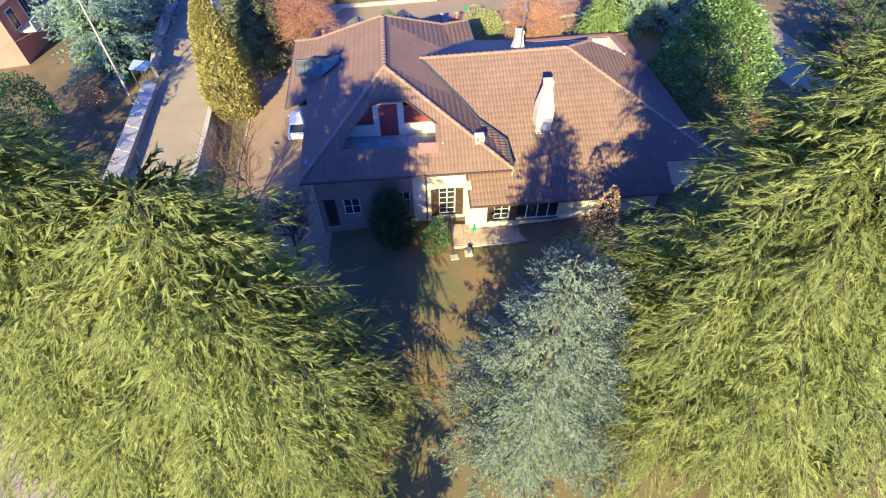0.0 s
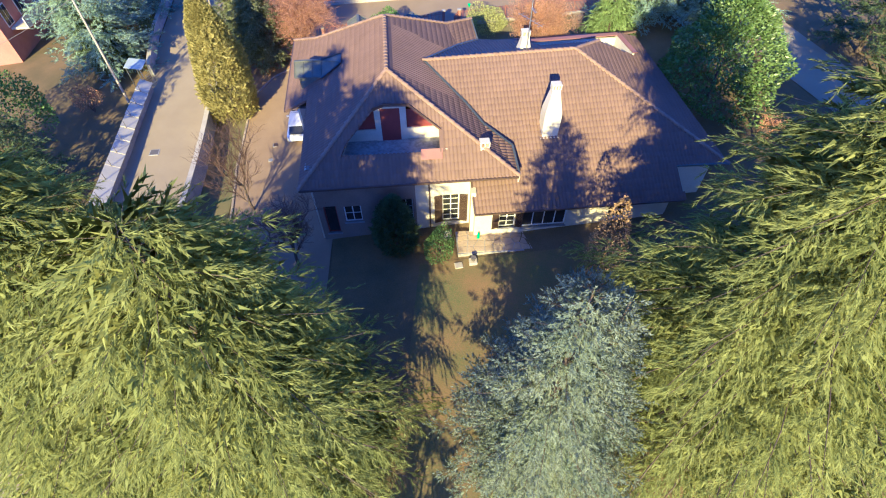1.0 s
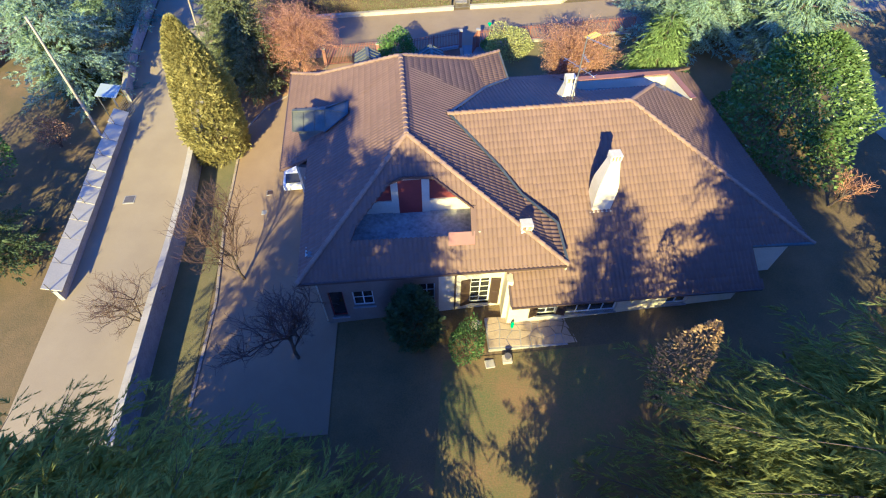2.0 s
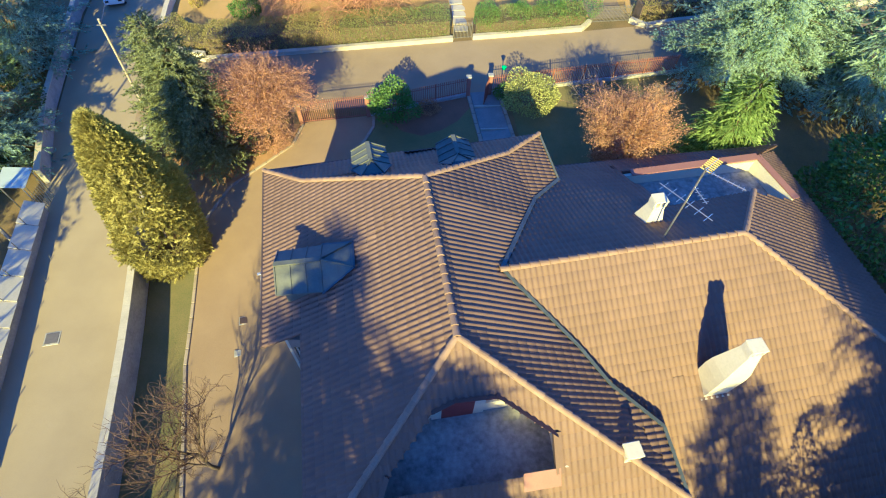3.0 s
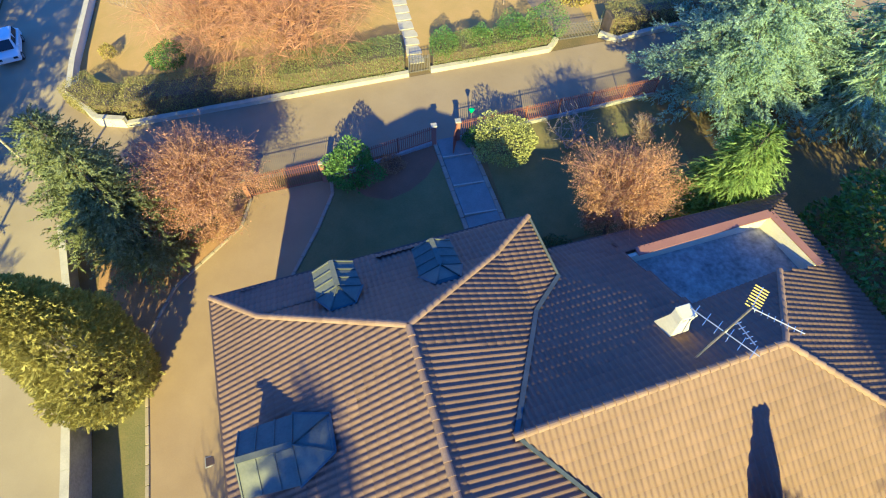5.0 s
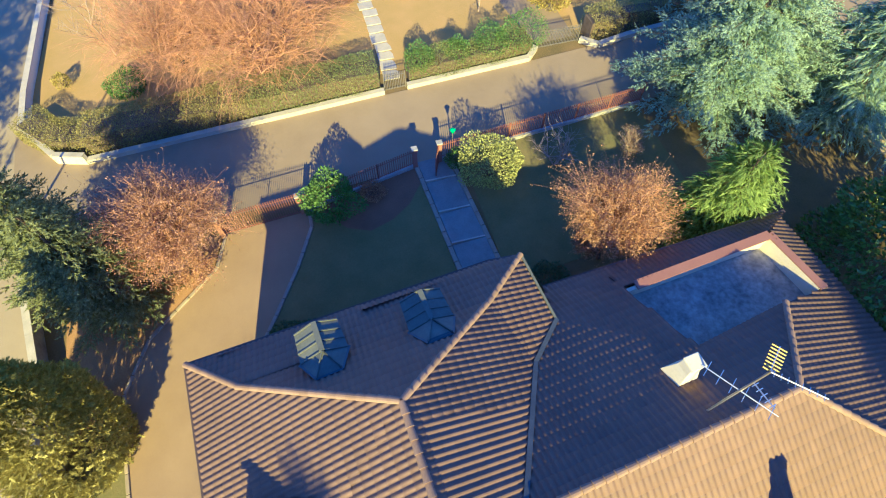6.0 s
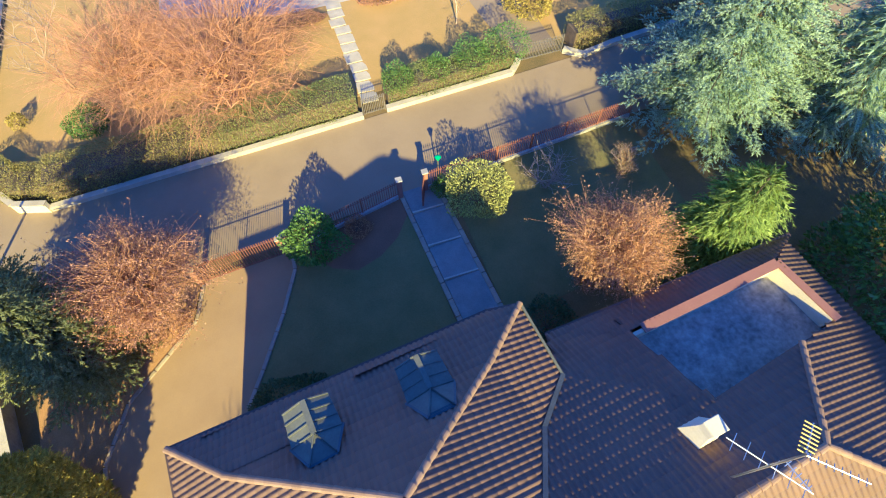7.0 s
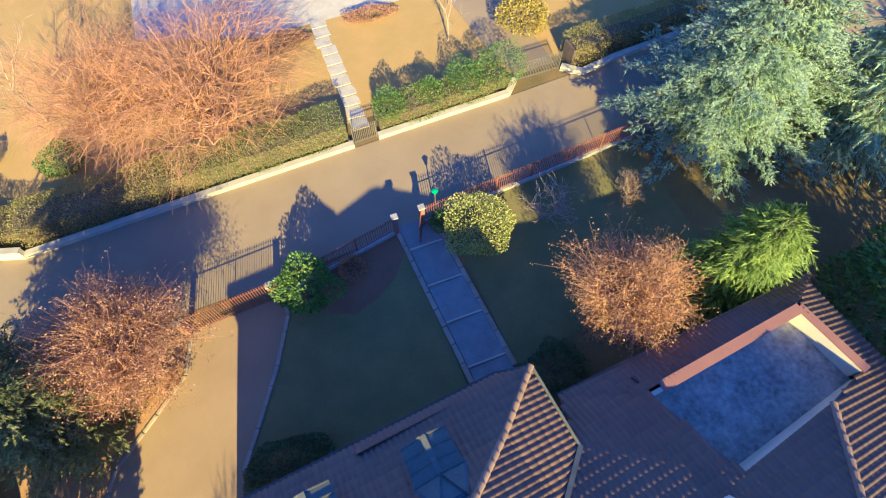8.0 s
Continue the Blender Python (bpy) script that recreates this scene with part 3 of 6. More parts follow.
strip("gutter", [off(p, 0, 0.06) for p in on(N2Z, (2.95, 39.3), NEC)], 0.14, 0.11, M_GUTTER, 0.06)
strip("fascia", [off(GSE, 0.03, 0), off(V3, 0.03, 0), off(V2, 0.03, 0)], 0.06, 0.5, M_PLASTER, 0.3)
strip("rake_board", on(S2Z, SEC, (1.62, 24.4)), 0.1, 0.14, M_GUTTER, 0.03)


def wall(p0, p1, z0, z1, thick, openings=(), label="", mat=M_PLASTER):
    """A wall between plan points, one closed mesh, with openings (from, to, bottom, top) along its length."""
    L = math.dist(p0, p1)
    u = ((p1[0] - p0[0]) / L, (p1[1] - p0[1]) / L)
    n = (u[1], -u[0])
    at = lambda s: (p0[0] + u[0] * s, p0[1] + u[1] * s)
    ss = sorted({0.0, L, *(o[0] for o in openings), *(o[1] for o in openings)})
    zs = sorted({z0, z1, *(o[2] for o in openings), *(o[3] for o in openings)})
    bm, verts = bmesh.new(), {}

    def vert(i, j, k):
        if (i, j, k) not in verts:
            p = at(ss[i])
            verts[i, j, k] = bm.verts.new((p[0] + n[0] * thick * (0.5 - k), p[1] + n[1] * thick * (0.5 - k), zs[j]))
        return verts[i, j, k]

    def solid(i, j):
        if not (0 <= i < len(ss) - 1 and 0 <= j < len(zs) - 1):
            return False
        s, z = (ss[i] + ss[i + 1]) / 2, (zs[j] + zs[j + 1]) / 2
        return not any(o[0] < s < o[1] and o[2] < z < o[3] for o in openings)

    for i in range(len(ss) - 1):
        for j in range(len(zs) - 1):
            if solid(i, j):
                for k in (0, 1):
                    bm.faces.new((vert(i, j, k), vert(i + 1, j, k), vert(i + 1, j + 1, k), vert(i, j + 1, k)))
                for (di, dj), (a, b) in (((-1, 0), ((0, 0), (0, 1))), ((1, 0), ((1, 0), (1, 1))), ((0, -1), ((0, 0), (1, 0))), ((0, 1), ((0, 1), (1, 1)))):
                    if not solid(i + di, j + dj):
                        bm.faces.new((vert(i + a[0], j + a[1], 0), vert(i + b[0], j + b[1], 0), vert(i + b[0], j + b[1], 1), vert(i + a[0], j + a[1], 1)))
    bmesh.ops.recalc_face_normals(bm, faces=bm.faces)
    return part("wall", bm, mat, house, label), at, u


def window(at, u, a, b, lo, hi, bars=(1, 3), shutter=0.0, name="window", frame_mat=M_WHITE):
    """A glazed leaf with frame, bars, sill and two open shutters."""
    n = (u[1], -u[0])
    bm = bmesh.new()
    for s0, s1, z0, z1 in ((a, a + 0.07, lo, hi), (b - 0.07, b, lo, hi), (a, b, lo, lo + 0.07), (a, b, hi - 0.07, hi)):
        box(bm, None, (1, 1, 1), m=slab(at(s0), at(s1), 0.09, z0, z1))
    fr = part(name, bm, frame_mat, house, "")
    for i in range(bars[0]):
        s = a + (b - a) * (i + 1) / (bars[0] + 1)
        bm = bmesh.new()
        box(bm, None, (1, 1, 1), m=slab(at(s - 0.03), at(s + 0.03), 0.07, lo, hi))
        part("glazing_bar", bm, frame_mat, fr)
    for i in range(bars[1]):
        z = lo + (hi - lo) * (i + 1) / (bars[1] + 1)
        bm = bmesh.new()
        box(bm, None, (1, 1, 1), m=slab(at(a), at(b), 0.06, z - 0.02, z + 0.02))
        part("glazing_bar", bm, frame_mat, fr)
    bm = bmesh.new()
    box(bm, None, (1, 1, 1), m=slab(at(a + 0.02), at(b - 0.02), 0.02, lo, hi))
    part("pane", bm, M_GLASS, fr)
    bm = bmesh.new()
    c0, c1 = at(a - 0.08), at(b + 0.08)
    box(bm, None, (1, 1, 1), m=slab((c0[0] + n[0] * 0.15, c0[1] + n[1] * 0.15), (c1[0] + n[0] * 0.15, c1[1] + n[1] * 0.15), 0.22, lo - 0.06, lo))
    part("sill", bm, M_CONC, fr)
    if shutter:
        for s, side in ((a, -1), (b, 1)):
            bm = bmesh.new()
            p = at(s)
            o = (p[0] + n[0] * 0.18, p[1] + n[1] * 0.18)
            q = (o[0] + u[0] * side * shutter + n[0] * 0.12, o[1] + u[1] * side * shutter + n[1] * 0.12)
            for z0, z1, t in ((lo, lo + 0.1, 0.05), (hi - 0.1, hi, 0.05), ((lo + hi) / 2 - 0.05, (lo + hi) / 2 + 0.05, 0.05)):
                box(bm, None, (1, 1, 1), m=slab(o, q, t, z0, z1))
            for f0, f1 in ((0, 0.12), (0.88, 1)):
                r0 = (o[0] + (q[0] - o[0]) * f0, o[1] + (q[1] - o[1]) * f0)
                r1 = (o[0] + (q[0] - o[0]) * f1, o[1] + (q[1] - o[1]) * f1)
                box(bm, None, (1, 1, 1), m=slab(r0, r1, 0.05, lo, hi))
            k = int((hi - lo) / 0.075)
            for i in range(k):
                z = lo + (hi - lo) * (i + 0.5) / k
                box(bm, None, (1, 1, 1), m=slab(o, q, 0.03, z - 0.022, z + 0.022))
            part("shutter", bm, M_WOOD, fr, "dark brown louvred shutter, open")
    return fr


w0, at1, u1 = wall((-8.0, 23.85), (-1.85, 24.379), -1.2, 5.35, 0.35, [(0.35, 1.15, -0.1, 2.3), (1.6, 2.7, 0.8, 2.2), (5.1, 6.0, 0.3, 2.5)], "warm grey plaster wall, toned darker for shade", M_SHADEWALL)
w1, at1b, u1b = wall((-1.84, 24.38), (1.65, 24.68), -1.2, 5.35, 0.35, [(1.67, 2.77, 0.3, 2.65)], "sunlit white plaster wall")
window(at1, u1, 0.35, 1.15, -0.1, 2.3, (0, 0), 0.0, "door", M_RED)
window(at1, u1, 1.6, 2.7, 0.8, 2.2, (1, 1), 0.0, "window")
window(at1, u1, 5.1, 6.0, 0.3, 2.5, (1, 2), 0.0, "window")
window(at1b, u1b, 1.67, 2.77, 0.3, 2.65, (1, 4), 0.5, "french_door")
w2, at2, u2 = wall((1.85, 23.35), (14.2, 24.5), -0.6, 2.9, 0.35, [(1.55, 2.6, 0.75, 2.05), (3.05, 5.9, 0.6, 2.3), (8.6, 9.8, 0.8, 2.2)], "white plaster wall under the low eave")
window(at2, u2, 1.55, 2.6, 0.75, 2.05, (1, 2), 0.45, "window")
window(at2, u2, 3.05, 5.9, 0.6, 2.3, (3, 0), 0.0, "window")
window(at2, u2, 8.6, 9.8, 0.8, 2.2, (1, 1), 0.0, "window")
for a, b, z0, z1 in (((1.75, 23.5), (1.75, 24.7), -0.6, 3.6), ((-8.0, 23.85), (-8.75, 30.3), -1.8, 5.2), ((-9.75, 30.5), (-11.3, 39.1), -2.0, 4.9), ((-11.3, 39.1), (1.2, 40.0), -1.5, 5.2), ((1.4, 40.0), (2.0, 37.6), 0, 5.2), ((2.0, 38.6), (14.4, 39.4), 0, 4.9), ((14.5, 39.4), (15.9, 30), 0, 4.3), ((15.9, 30), (16.9, 26.3), 0, 3.6), ((14.2, 26.2), (16.9, 26.3), 0, 3.6), ((14.2, 24.5), (14.2, 26.2), 0, 2.9)):
    wall(a, b, z0, z1, 0.3)
# Notch wall takes the darkened plaster in place of real shade.
w3, at3, u3 = wall((-9.7, 30.5), (-8.85, 30.42), -1.8, 5.0, 0.3, [(0.12, 0.72, 2.9, 4.3), (0.12, 0.72, 0.2, 1.7)], "narrow wall in the roof notch, toned dark for shade", M_SHADEWALL)
window(at3, u3, 0.12, 0.72, 2.9, 4.3, (1, 1), 0.0, "window")
window(at3, u3, 0.12, 0.72, 0.2, 1.7, (1, 1), 0.0, "window")
bm = bmesh.new()
cyl(bm, (-0.95, 24.22, -0.1), (-0.95, 24.22, 4.65), 0.05)
part("downpipe", bm, M_GUTTER, house, "dark metal downpipe")


def sunken_terrace():
    """The terrace cut into the south slope: floor, white walls, door with flanking panels."""
    bm = bmesh.new()
    vs = [bm.verts.new(p) for p in ((-6.5, 27.0, 4.95), (0.4, 27.5, 4.95), (0.4, 24.6, 4.95), (-6.5, 24.1, 4.95))]
    bm.faces.new(vs[::-1])
    part("terrace_floor", bm, M_TERR, house, "blotched grey terrace screed")
    back = [(-6.1, 26.85), (-4.05, 27.03), (-3.85, 27.05), (-2.7, 27.15), (-2.5, 27.17), (0.0, 27.38)]
    root = part("terrace_wall", bmesh.new(), M_PLASTER, house, "white plaster terrace wall")
    bm = bmesh.new()
    box(bm, None, (1, 1, 1), m=slab(back[0], back[5], 0.2, 4.9, 5.75))
    box(bm, None, (1, 1, 1), m=slab((-4.2, 26.98), (-3.85, 27.01), 0.26, 4.9, 7.4))
    box(bm, None, (1, 1, 1), m=slab((-2.68, 27.12), (-2.3, 27.15), 0.26, 4.9, 7.4))
    box(bm, None, (1, 1, 1), m=slab((-4.2, 26.98), (-2.3, 27.15), 0.26, 7.22, 7.5))
    bm.to_mesh(root.data)
    bm.free()
    for a, b, z0, z1, nm, lab in ((( -3.85, 26.94), (-2.68, 27.04), 4.95, 7.22, "terrace_door", "closed red-brown terrace door"), ((-6.1, 26.9), (-4.2, 27.06), 5.7, 7.0, "infill_panel", "red-brown panel under the roof"), ((-2.3, 27.22), (0.0, 27.42), 5.7, 7.0, "infill_panel", "red-brown panel under the roof")):
        bm = bmesh.new()
        box(bm, None, (1, 1, 1), m=slab(a, b, 0.12, z0, z1), bev=0.0)
        part(nm, bm, M_RED, house, lab)
    for a, b, z1 in (((-6.2, 24.2), (-6.2, 26.9), 5.75), ((0.1, 24.75), (0.1, 27.4), 5.95), ((-6.15, 24.12), (0.02, 24.6), 5.5)):
        bm = bmesh.new()
        box(bm, None, (1, 1, 1), m=slab(a, b, 0.18, 4.7, z1))
        part("terrace_wall", bm, M_PLASTER, house, "white plaster parapet")
    for p, q in zip(HOLE_S, HOLE_S[1:]):
        if q is HOLE_S[5]:
            continue
        p, q = Vector(p), Vector(q)
        d = (q - p).normalized()
        s = d.cross(Vector((0, 0.5, 0.85))).normalized() * 0.13
        u = Vector((0, -0.5, 0.85)) * 0.1
        bm = bmesh.new()
        lo = [bm.verts.new(v - u) for v in (p - d * 0.05 - s, q + d * 0.05 - s, q + d * 0.05 + s, p - d * 0.05 + s)]
        hi = [bm.verts.new(v + u) for v in (p - d * 0.05 - s, q + d * 0.05 - s, q + d * 0.05 + s, p - d * 0.05 + s)]
        bm.faces.new(lo)
        bm.faces.new(hi)
        for i in range(4):
            bm.faces.new((lo[i], lo[(i + 1) % 4], hi[(i + 1) % 4], hi[i]))
        bmesh.ops.recalc_face_normals(bm, faces=bm.faces)
        part("verge", bm, M_TILE, house, "brown verge along the terrace cut-out")
    bm = bmesh.new()
    q = on(S1Z, (-1.35, 24.62), (-0.1, 24.72), (-0.1, 24.25), (-1.35, 24.15))
    vs = [bm.verts.new((x, y, z + 0.1)) for x, y, z in q]
    bm.faces.new(vs[::-1])
    e = bmesh.ops.extrude_face_region(bm, geom=list(bm.faces))
    bmesh.ops.translate(bm, vec=(0, 0, 0.03), verts=[v for v in e["geom"] if isinstance(v, bmesh.types.BMVert)])
    bmesh.ops.recalc_face_normals(bm, faces=bm.faces)
    part("coping", bm, M_FASCIA, house, "brown sheet-metal coping")


sunken_terrace()


def roof_terrace():
    """The flat terrace cut into the north-east roof."""
    z = 4.95
    bm = bmesh.new()
    vs = [bm.verts.new((x, y, z)) for x, y in ((5.9, 38.0), (13.3, 38.75), (13.9, 35.6), (6.7, 34.5))]
    bm.faces.new(vs[::-1])
    part("terrace_floor", bm, M_TERR, house, "stained grey roof terrace floor")
    for a, b, z1 in (((5.95, 38.05), (13.35, 38.8), 5.58), ((13.3, 38.85), (13.85, 36.0), 5.74)):
        bm = bmesh.new()
        box(bm, None, (1, 1, 1), m=slab(a, b, 0.16, z - 0.3, z1))
        part("terrace_wall", bm, M_PLASTER, house, "white plaster terrace wall")
    for a, b, s0, s1 in (((5.95, 38.0), (6.75, 34.75), 5.55, 6.9), ((6.75, 34.7), (13.75, 35.85), 6.9, 6.9)):
        bm = bmesh.new()
        ring = [(*a, z - 0.2), (*b, z - 0.2)]
        if b[0] > 10:
            ring += [(*b, E2Z(*b) - 0.1), (11.1, 35.4, min(N2Z(11.1, 35.4), E2Z(11.1, 35.4)) - 0.1)]
        else:
            ring.append((*b, N2Z(*b) - 0.05))
        ring.append((*a, N2Z(*a) - 0.05))
        bm.faces.new([bm.verts.new(p) for p in ring])
        part("terrace_wall", bm, M_PLASTER, house, "shaded plaster terrace wall")
    strip("coping", [(6.5, 38.16, 5.65), (13.35, 38.86, 5.80)], 0.42, 0.06, M_FASCIA, 0, "pinkish brown metal coping")
    strip("coping", [(13.37, 38.92, 5.80), (13.95, 35.95, 5.80)], 0.36, 0.06, M_FASCIA, 0, "pinkish brown metal coping")


roof_terrace()


def dormer(front, back, half, zr, ze, slope, label):
    """A sheet-metal gabled dormer: ridge from front to back in plan, half its width, ridge and eave heights."""
    f, b = Vector((*front, 0)), Vector((*back, 0))
    d = (b - f).normalized()
    s = Vector((-d.y, d.x, 0))
    L = (b - f).length
    root = part("dormer", bmesh.new(), M_SHEET, house, label)
    bm = bmesh.new()
    for k in (-1, 1):
        box(bm, None, (1, 1, 1), m=slab((f + d * 0.3 + s * k * (half - 0.25)).to_2d(), (b + s * k * (half - 0.25)).to_2d(), 0.12, ze - 1.4, ze - 0.02))
    box(bm, None, (1, 1, 1), m=slab((f + d * 0.3 - s * (half - 0.25)).to_2d(), (f + d * 0.3 + s * (half - 0.25)).to_2d(), 0.12, ze - 1.4, ze - 0.02))
    bm.to_mesh(root.data)
    bm.free()
    mid = f + d * (L * 0.58)
    top_f, top_m = Vector((f.x, f.y, zr)), Vector((mid.x, mid.y, zr))
    foot = [Vector((p.x, p.y, slope(p.x, p.y) + 0.12)) for p in (b - s * half * 0.55, b + s * half * 0.55)]
    facets = []
    for k in (-1, 1):
        e0, e1 = f + s * k * half, mid + s * k * half * 1.08
        e0, e1 = Vector((e0.x, e0.y, ze)), Vector((e1.x, e1.y, max(ze, slope(e1.x, e1.y) + 0.08)))
        facets += [(top_f, top_m, e1, e0), (top_m, e1, foot[k > 0])]
    facets.append((top_m, foot[0], foot[1]))
    for q in facets:
        bm = bmesh.new()
        fc = bm.faces.new([bm.verts.new(p) for p in q])
        e = bmesh.ops.extrude_face_region(bm, geom=[fc])
        bmesh.ops.translate(bm, vec=(0, 0, -0.06), verts=[v for v in e["geom"] if isinstance(v, bmesh.types.BMVert)])
        bmesh.ops.recalc_face_normals(bm, faces=bm.faces)
        part("metal_roof", bm, M_SHEET, root, "grey standing-seam metal sheet")
        n = 3 if len(q) == 4 else 1
        for i in range(n + 1 if len(q) == 4 else 1):
            t = i / n
            a, c = (q[0].lerp(q[1], t), q[3].lerp(q[2], t)) if len(q) == 4 else (q[0], q[2])
            bm = bmesh.new()
            m = (c - a).to_track_quat("X", "Z").to_matrix().to_4x4()
            box(bm, None, (1, 1, 1), m=Matrix.Translation((a + c) / 2 + Vector((0, 0, 0.02))) @ m @ Matrix.Diagonal(((c - a).length, 0.045, 0.06, 1)))
            part("seam", bm, M_SHEET, root)
    bm = bmesh.new()
    a, c = Vector((f.x, f.y, zr + 0.02)), Vector((mid.x, mid.y, zr + 0.02))
    m = (c - a).to_track_quat("X", "Z").to_matrix().to_4x4()
    box(bm, None, (1, 1, 1), m=Matrix.Translation((a + c) / 2) @ m @ Matrix.Diagonal(((c - a).length, 0.2, 0.06, 1)), bev=0.0)
    part("ridge_cap", bm, M_SHEET, root)
    bm = bmesh.new()
    p = f + d * 0.22
    box(bm, None, (1, 1, 1), m=slab((p - s * (half - 0.45)).to_2d(), (p + s * (half - 0.45)).to_2d(), 0.08, ze - 1.0, ze - 0.1))
    part("pane", bm, M_GLASS, root)
    # flashing skirt where the dormer meets the tiles
    for p, q in ((facets[1][1], foot[0]), (foot[0], foot[1]), (foot[1], facets[3][1])):
        bm = bmesh.new()
        o = Vector((0, 0, -0.03))
        m = (q - p).to_track_quat("X", "Z").to_matrix().to_4x4()
        box(bm, None, (1, 1, 1), m=Matrix.Translation((p + q) / 2 + o) @ m @ Matrix.Diagonal(((q - p).length + 0.06, 0.16, 0.05, 1)))
        part("flashing", bm, M_LEAD, root)


W_PLANE, N_PLANE = plane_z(RN, RS, W_NOTCH), plane_z(RN, HB, NEB)
dormer((-9.95, 32.45), (-6.95, 32.7), 1.05, 7.22, 6.65, W_PLANE, "dormer with grey metal gable roof on west slope")
dormer((-6.5, 39.2), (-6.2, 37.2), 0.82, 7.24, 6.78, N_PLANE, "dormer with grey metal gable roof on north slope")
dormer((-2.45, 39.45), (-2.2, 37.3), 0.82, 7.28, 6.82, N_PLANE, "dormer with grey metal gable roof on north slope")


def tapered(bm, x, y, z0, z1, s0, s1, rz):
    """A four-sided shaft from size s0 at z0 to s1 at z1."""
    r = Matrix.Translation((x, y, 0)) @ Matrix.Rotation(radians(rz), 4, "Z")
    ring = []
    for (sx, sy), z in ((s0, z0), (s1, z1)):
        ring.append([bm.verts.new(r @ Vector((sx / 2 * i, sy / 2 * j, z))) for i, j in ((-1, -1), (1, -1), (1, 1), (-1, 1))])
    bm.faces.new(ring[0][::-1])
    bm.faces.new(ring[1])
    for i in range(4):
        bm.faces.new((ring[0][i], ring[0][(i + 1) % 4], ring[1][(i + 1) % 4], ring[1][i]))


def chimney(x, y, zb, stages, rz, label, slots=3):
    """A rendered stack of tapering stages with a plinth and a slotted cap."""
    bm = bmesh.new()
    z, s = zb, stages[0][0]
    for (s0, h), (s1, _) in zip(stages[:-1], stages[1:]):
        tapered(bm, x, y, z, z + h, s0, s1, rz)
        z += h
    root = part("chimney", bm, M_PLASTER, house, label)
    sx, sy = stages[-1][0]
    r = Matrix.Translation((x, y, 0)) @ Matrix.Rotation(radians(rz), 4, "Z")
    for i in range(slots + 1):
        bm = bmesh.new()
        o = r @ Vector((-sx / 2 + sx * i / slots, 0, z + 0.13))
        box(bm, o, (0.09, sy, 0.26), rz, 0.01)
        part("cap_pier", bm, M_PLASTER, root)
    bm = bmesh.new()
    o = r @ Vector((0, 0, z + 0.3))
    box(bm, o, (sx + 0.1, sy + 0.06, 0.07), rz, 0.02)
    part("cap_slab", bm, M_PLASTER, root)
    return root


chimney(6.52, 27.5, 4.6, [((1.2, 1.1), 0.42), ((1.2, 1.1), 0.01), ((0.98, 0.9), 1.25), ((1.06, 0.92), 0.45), ((1.0, 0.86), 1.25), ((0.5, 0.5), 0.15), ((0.48, 0.46), 0)], 6, "broad white rendered chimney with tapering shoulders")
chimney(5.45, 34.0, 6.6, [((0.95, 0.95), 0.4), ((0.9, 0.9), 0.95), ((0.5, 0.48), 0.2), ((0.48, 0.46), 0)], 6, "white rendered chimney with tapering sides", 2)
chimney(2.35, 25.05, 4.5, [((0.95, 0.8), 0.7), ((0.95, 0.8), 0.01), ((0.66, 0.6), 0.45), ((0.62, 0.54), 0.25), ((0.5, 0.46), 0.05), ((0.5, 0.46), 0)], 6, "short white chimney with tiled cap", 2)


def antenna():
    MAST = 11.4
    root = thing("tv_antenna", 5.4, 32.6, 7.75, "steel television antenna mast with several aerials on roof ridge", "antenna")
    bm = bmesh.new()
    cyl(bm, (5.4, 32.6, 7.7), (5.45, 32.7, MAST), 0.035)
    part("mast", bm, M_CHROME, root)
    for z, L, az, n, el, mat, nm in ((9.75, 2.3, 56, 6, 0.28, M_CHROME, "long_aerial"), (10.5, 0.8, 80, 5, 0.12, M_CHROME, "small_aerial"), (MAST - 0.1, 0.9, -38, 8, 0.2, M_YELLOW, "yellow_aerial"), (MAST - 0.05, 1.4, 45, 8, 0.1, M_CHROME, "thin_aerial")):
        d = Vector((math.cos(radians(az)), -math.sin(radians(az)), 0))
        s = Vector((-d.y, d.x, 0))
        o = Vector((5.43, 32.68, z)) - d * (L * 0.5 if nm == "long_aerial" else 0.0)
        bm = bmesh.new()
        cyl(bm, o, o + d * L, 0.02, n=5)
        a = part(nm, bm, M_CHROME, root)
        for i in range(n):
            p = o + d * (L * (i + 0.5) / n)
            bm = bmesh.new()
            cyl(bm, p - s * el, p + s * el, 0.022 if mat is M_YELLOW else 0.012, n=5)
            part("element", bm, mat, a)


antenna()

# ---------------------------------------------------------------- trees and shrubs
def spray_template(n, blade, wide, spread, tip, seed, flat=0.35):
    """A spray along +x of length 1: thin blades that leave the axis on both sides."""
    r = np.random.RandomState(seed)
    V, F = [], []
    for i in range(n):
        x = 0.05 + 0.92 * i / n
        for side in (-1, 1):
            a = spread * (0.75 + 0.5 * r.rand()) * (1 - 0.35 * x)
            L = blade * (1.15 - tip * x) * (0.8 + 0.4 * r.rand())
            d = np.array([math.cos(a), side * math.sin(a), flat * r.uniform(-0.6, 1.0)])
            s = np.array([-d[1], d[0], 0.3 * r.uniform(-1, 1)]) * wide
            o = np.array([x, 0, -0.22 * x * x])
            k = len(V)
            V += [o - s, o + s, o + d * L]
            F += [(k, k + 1, k + 2)]
    return np.array(V), np.array(F)


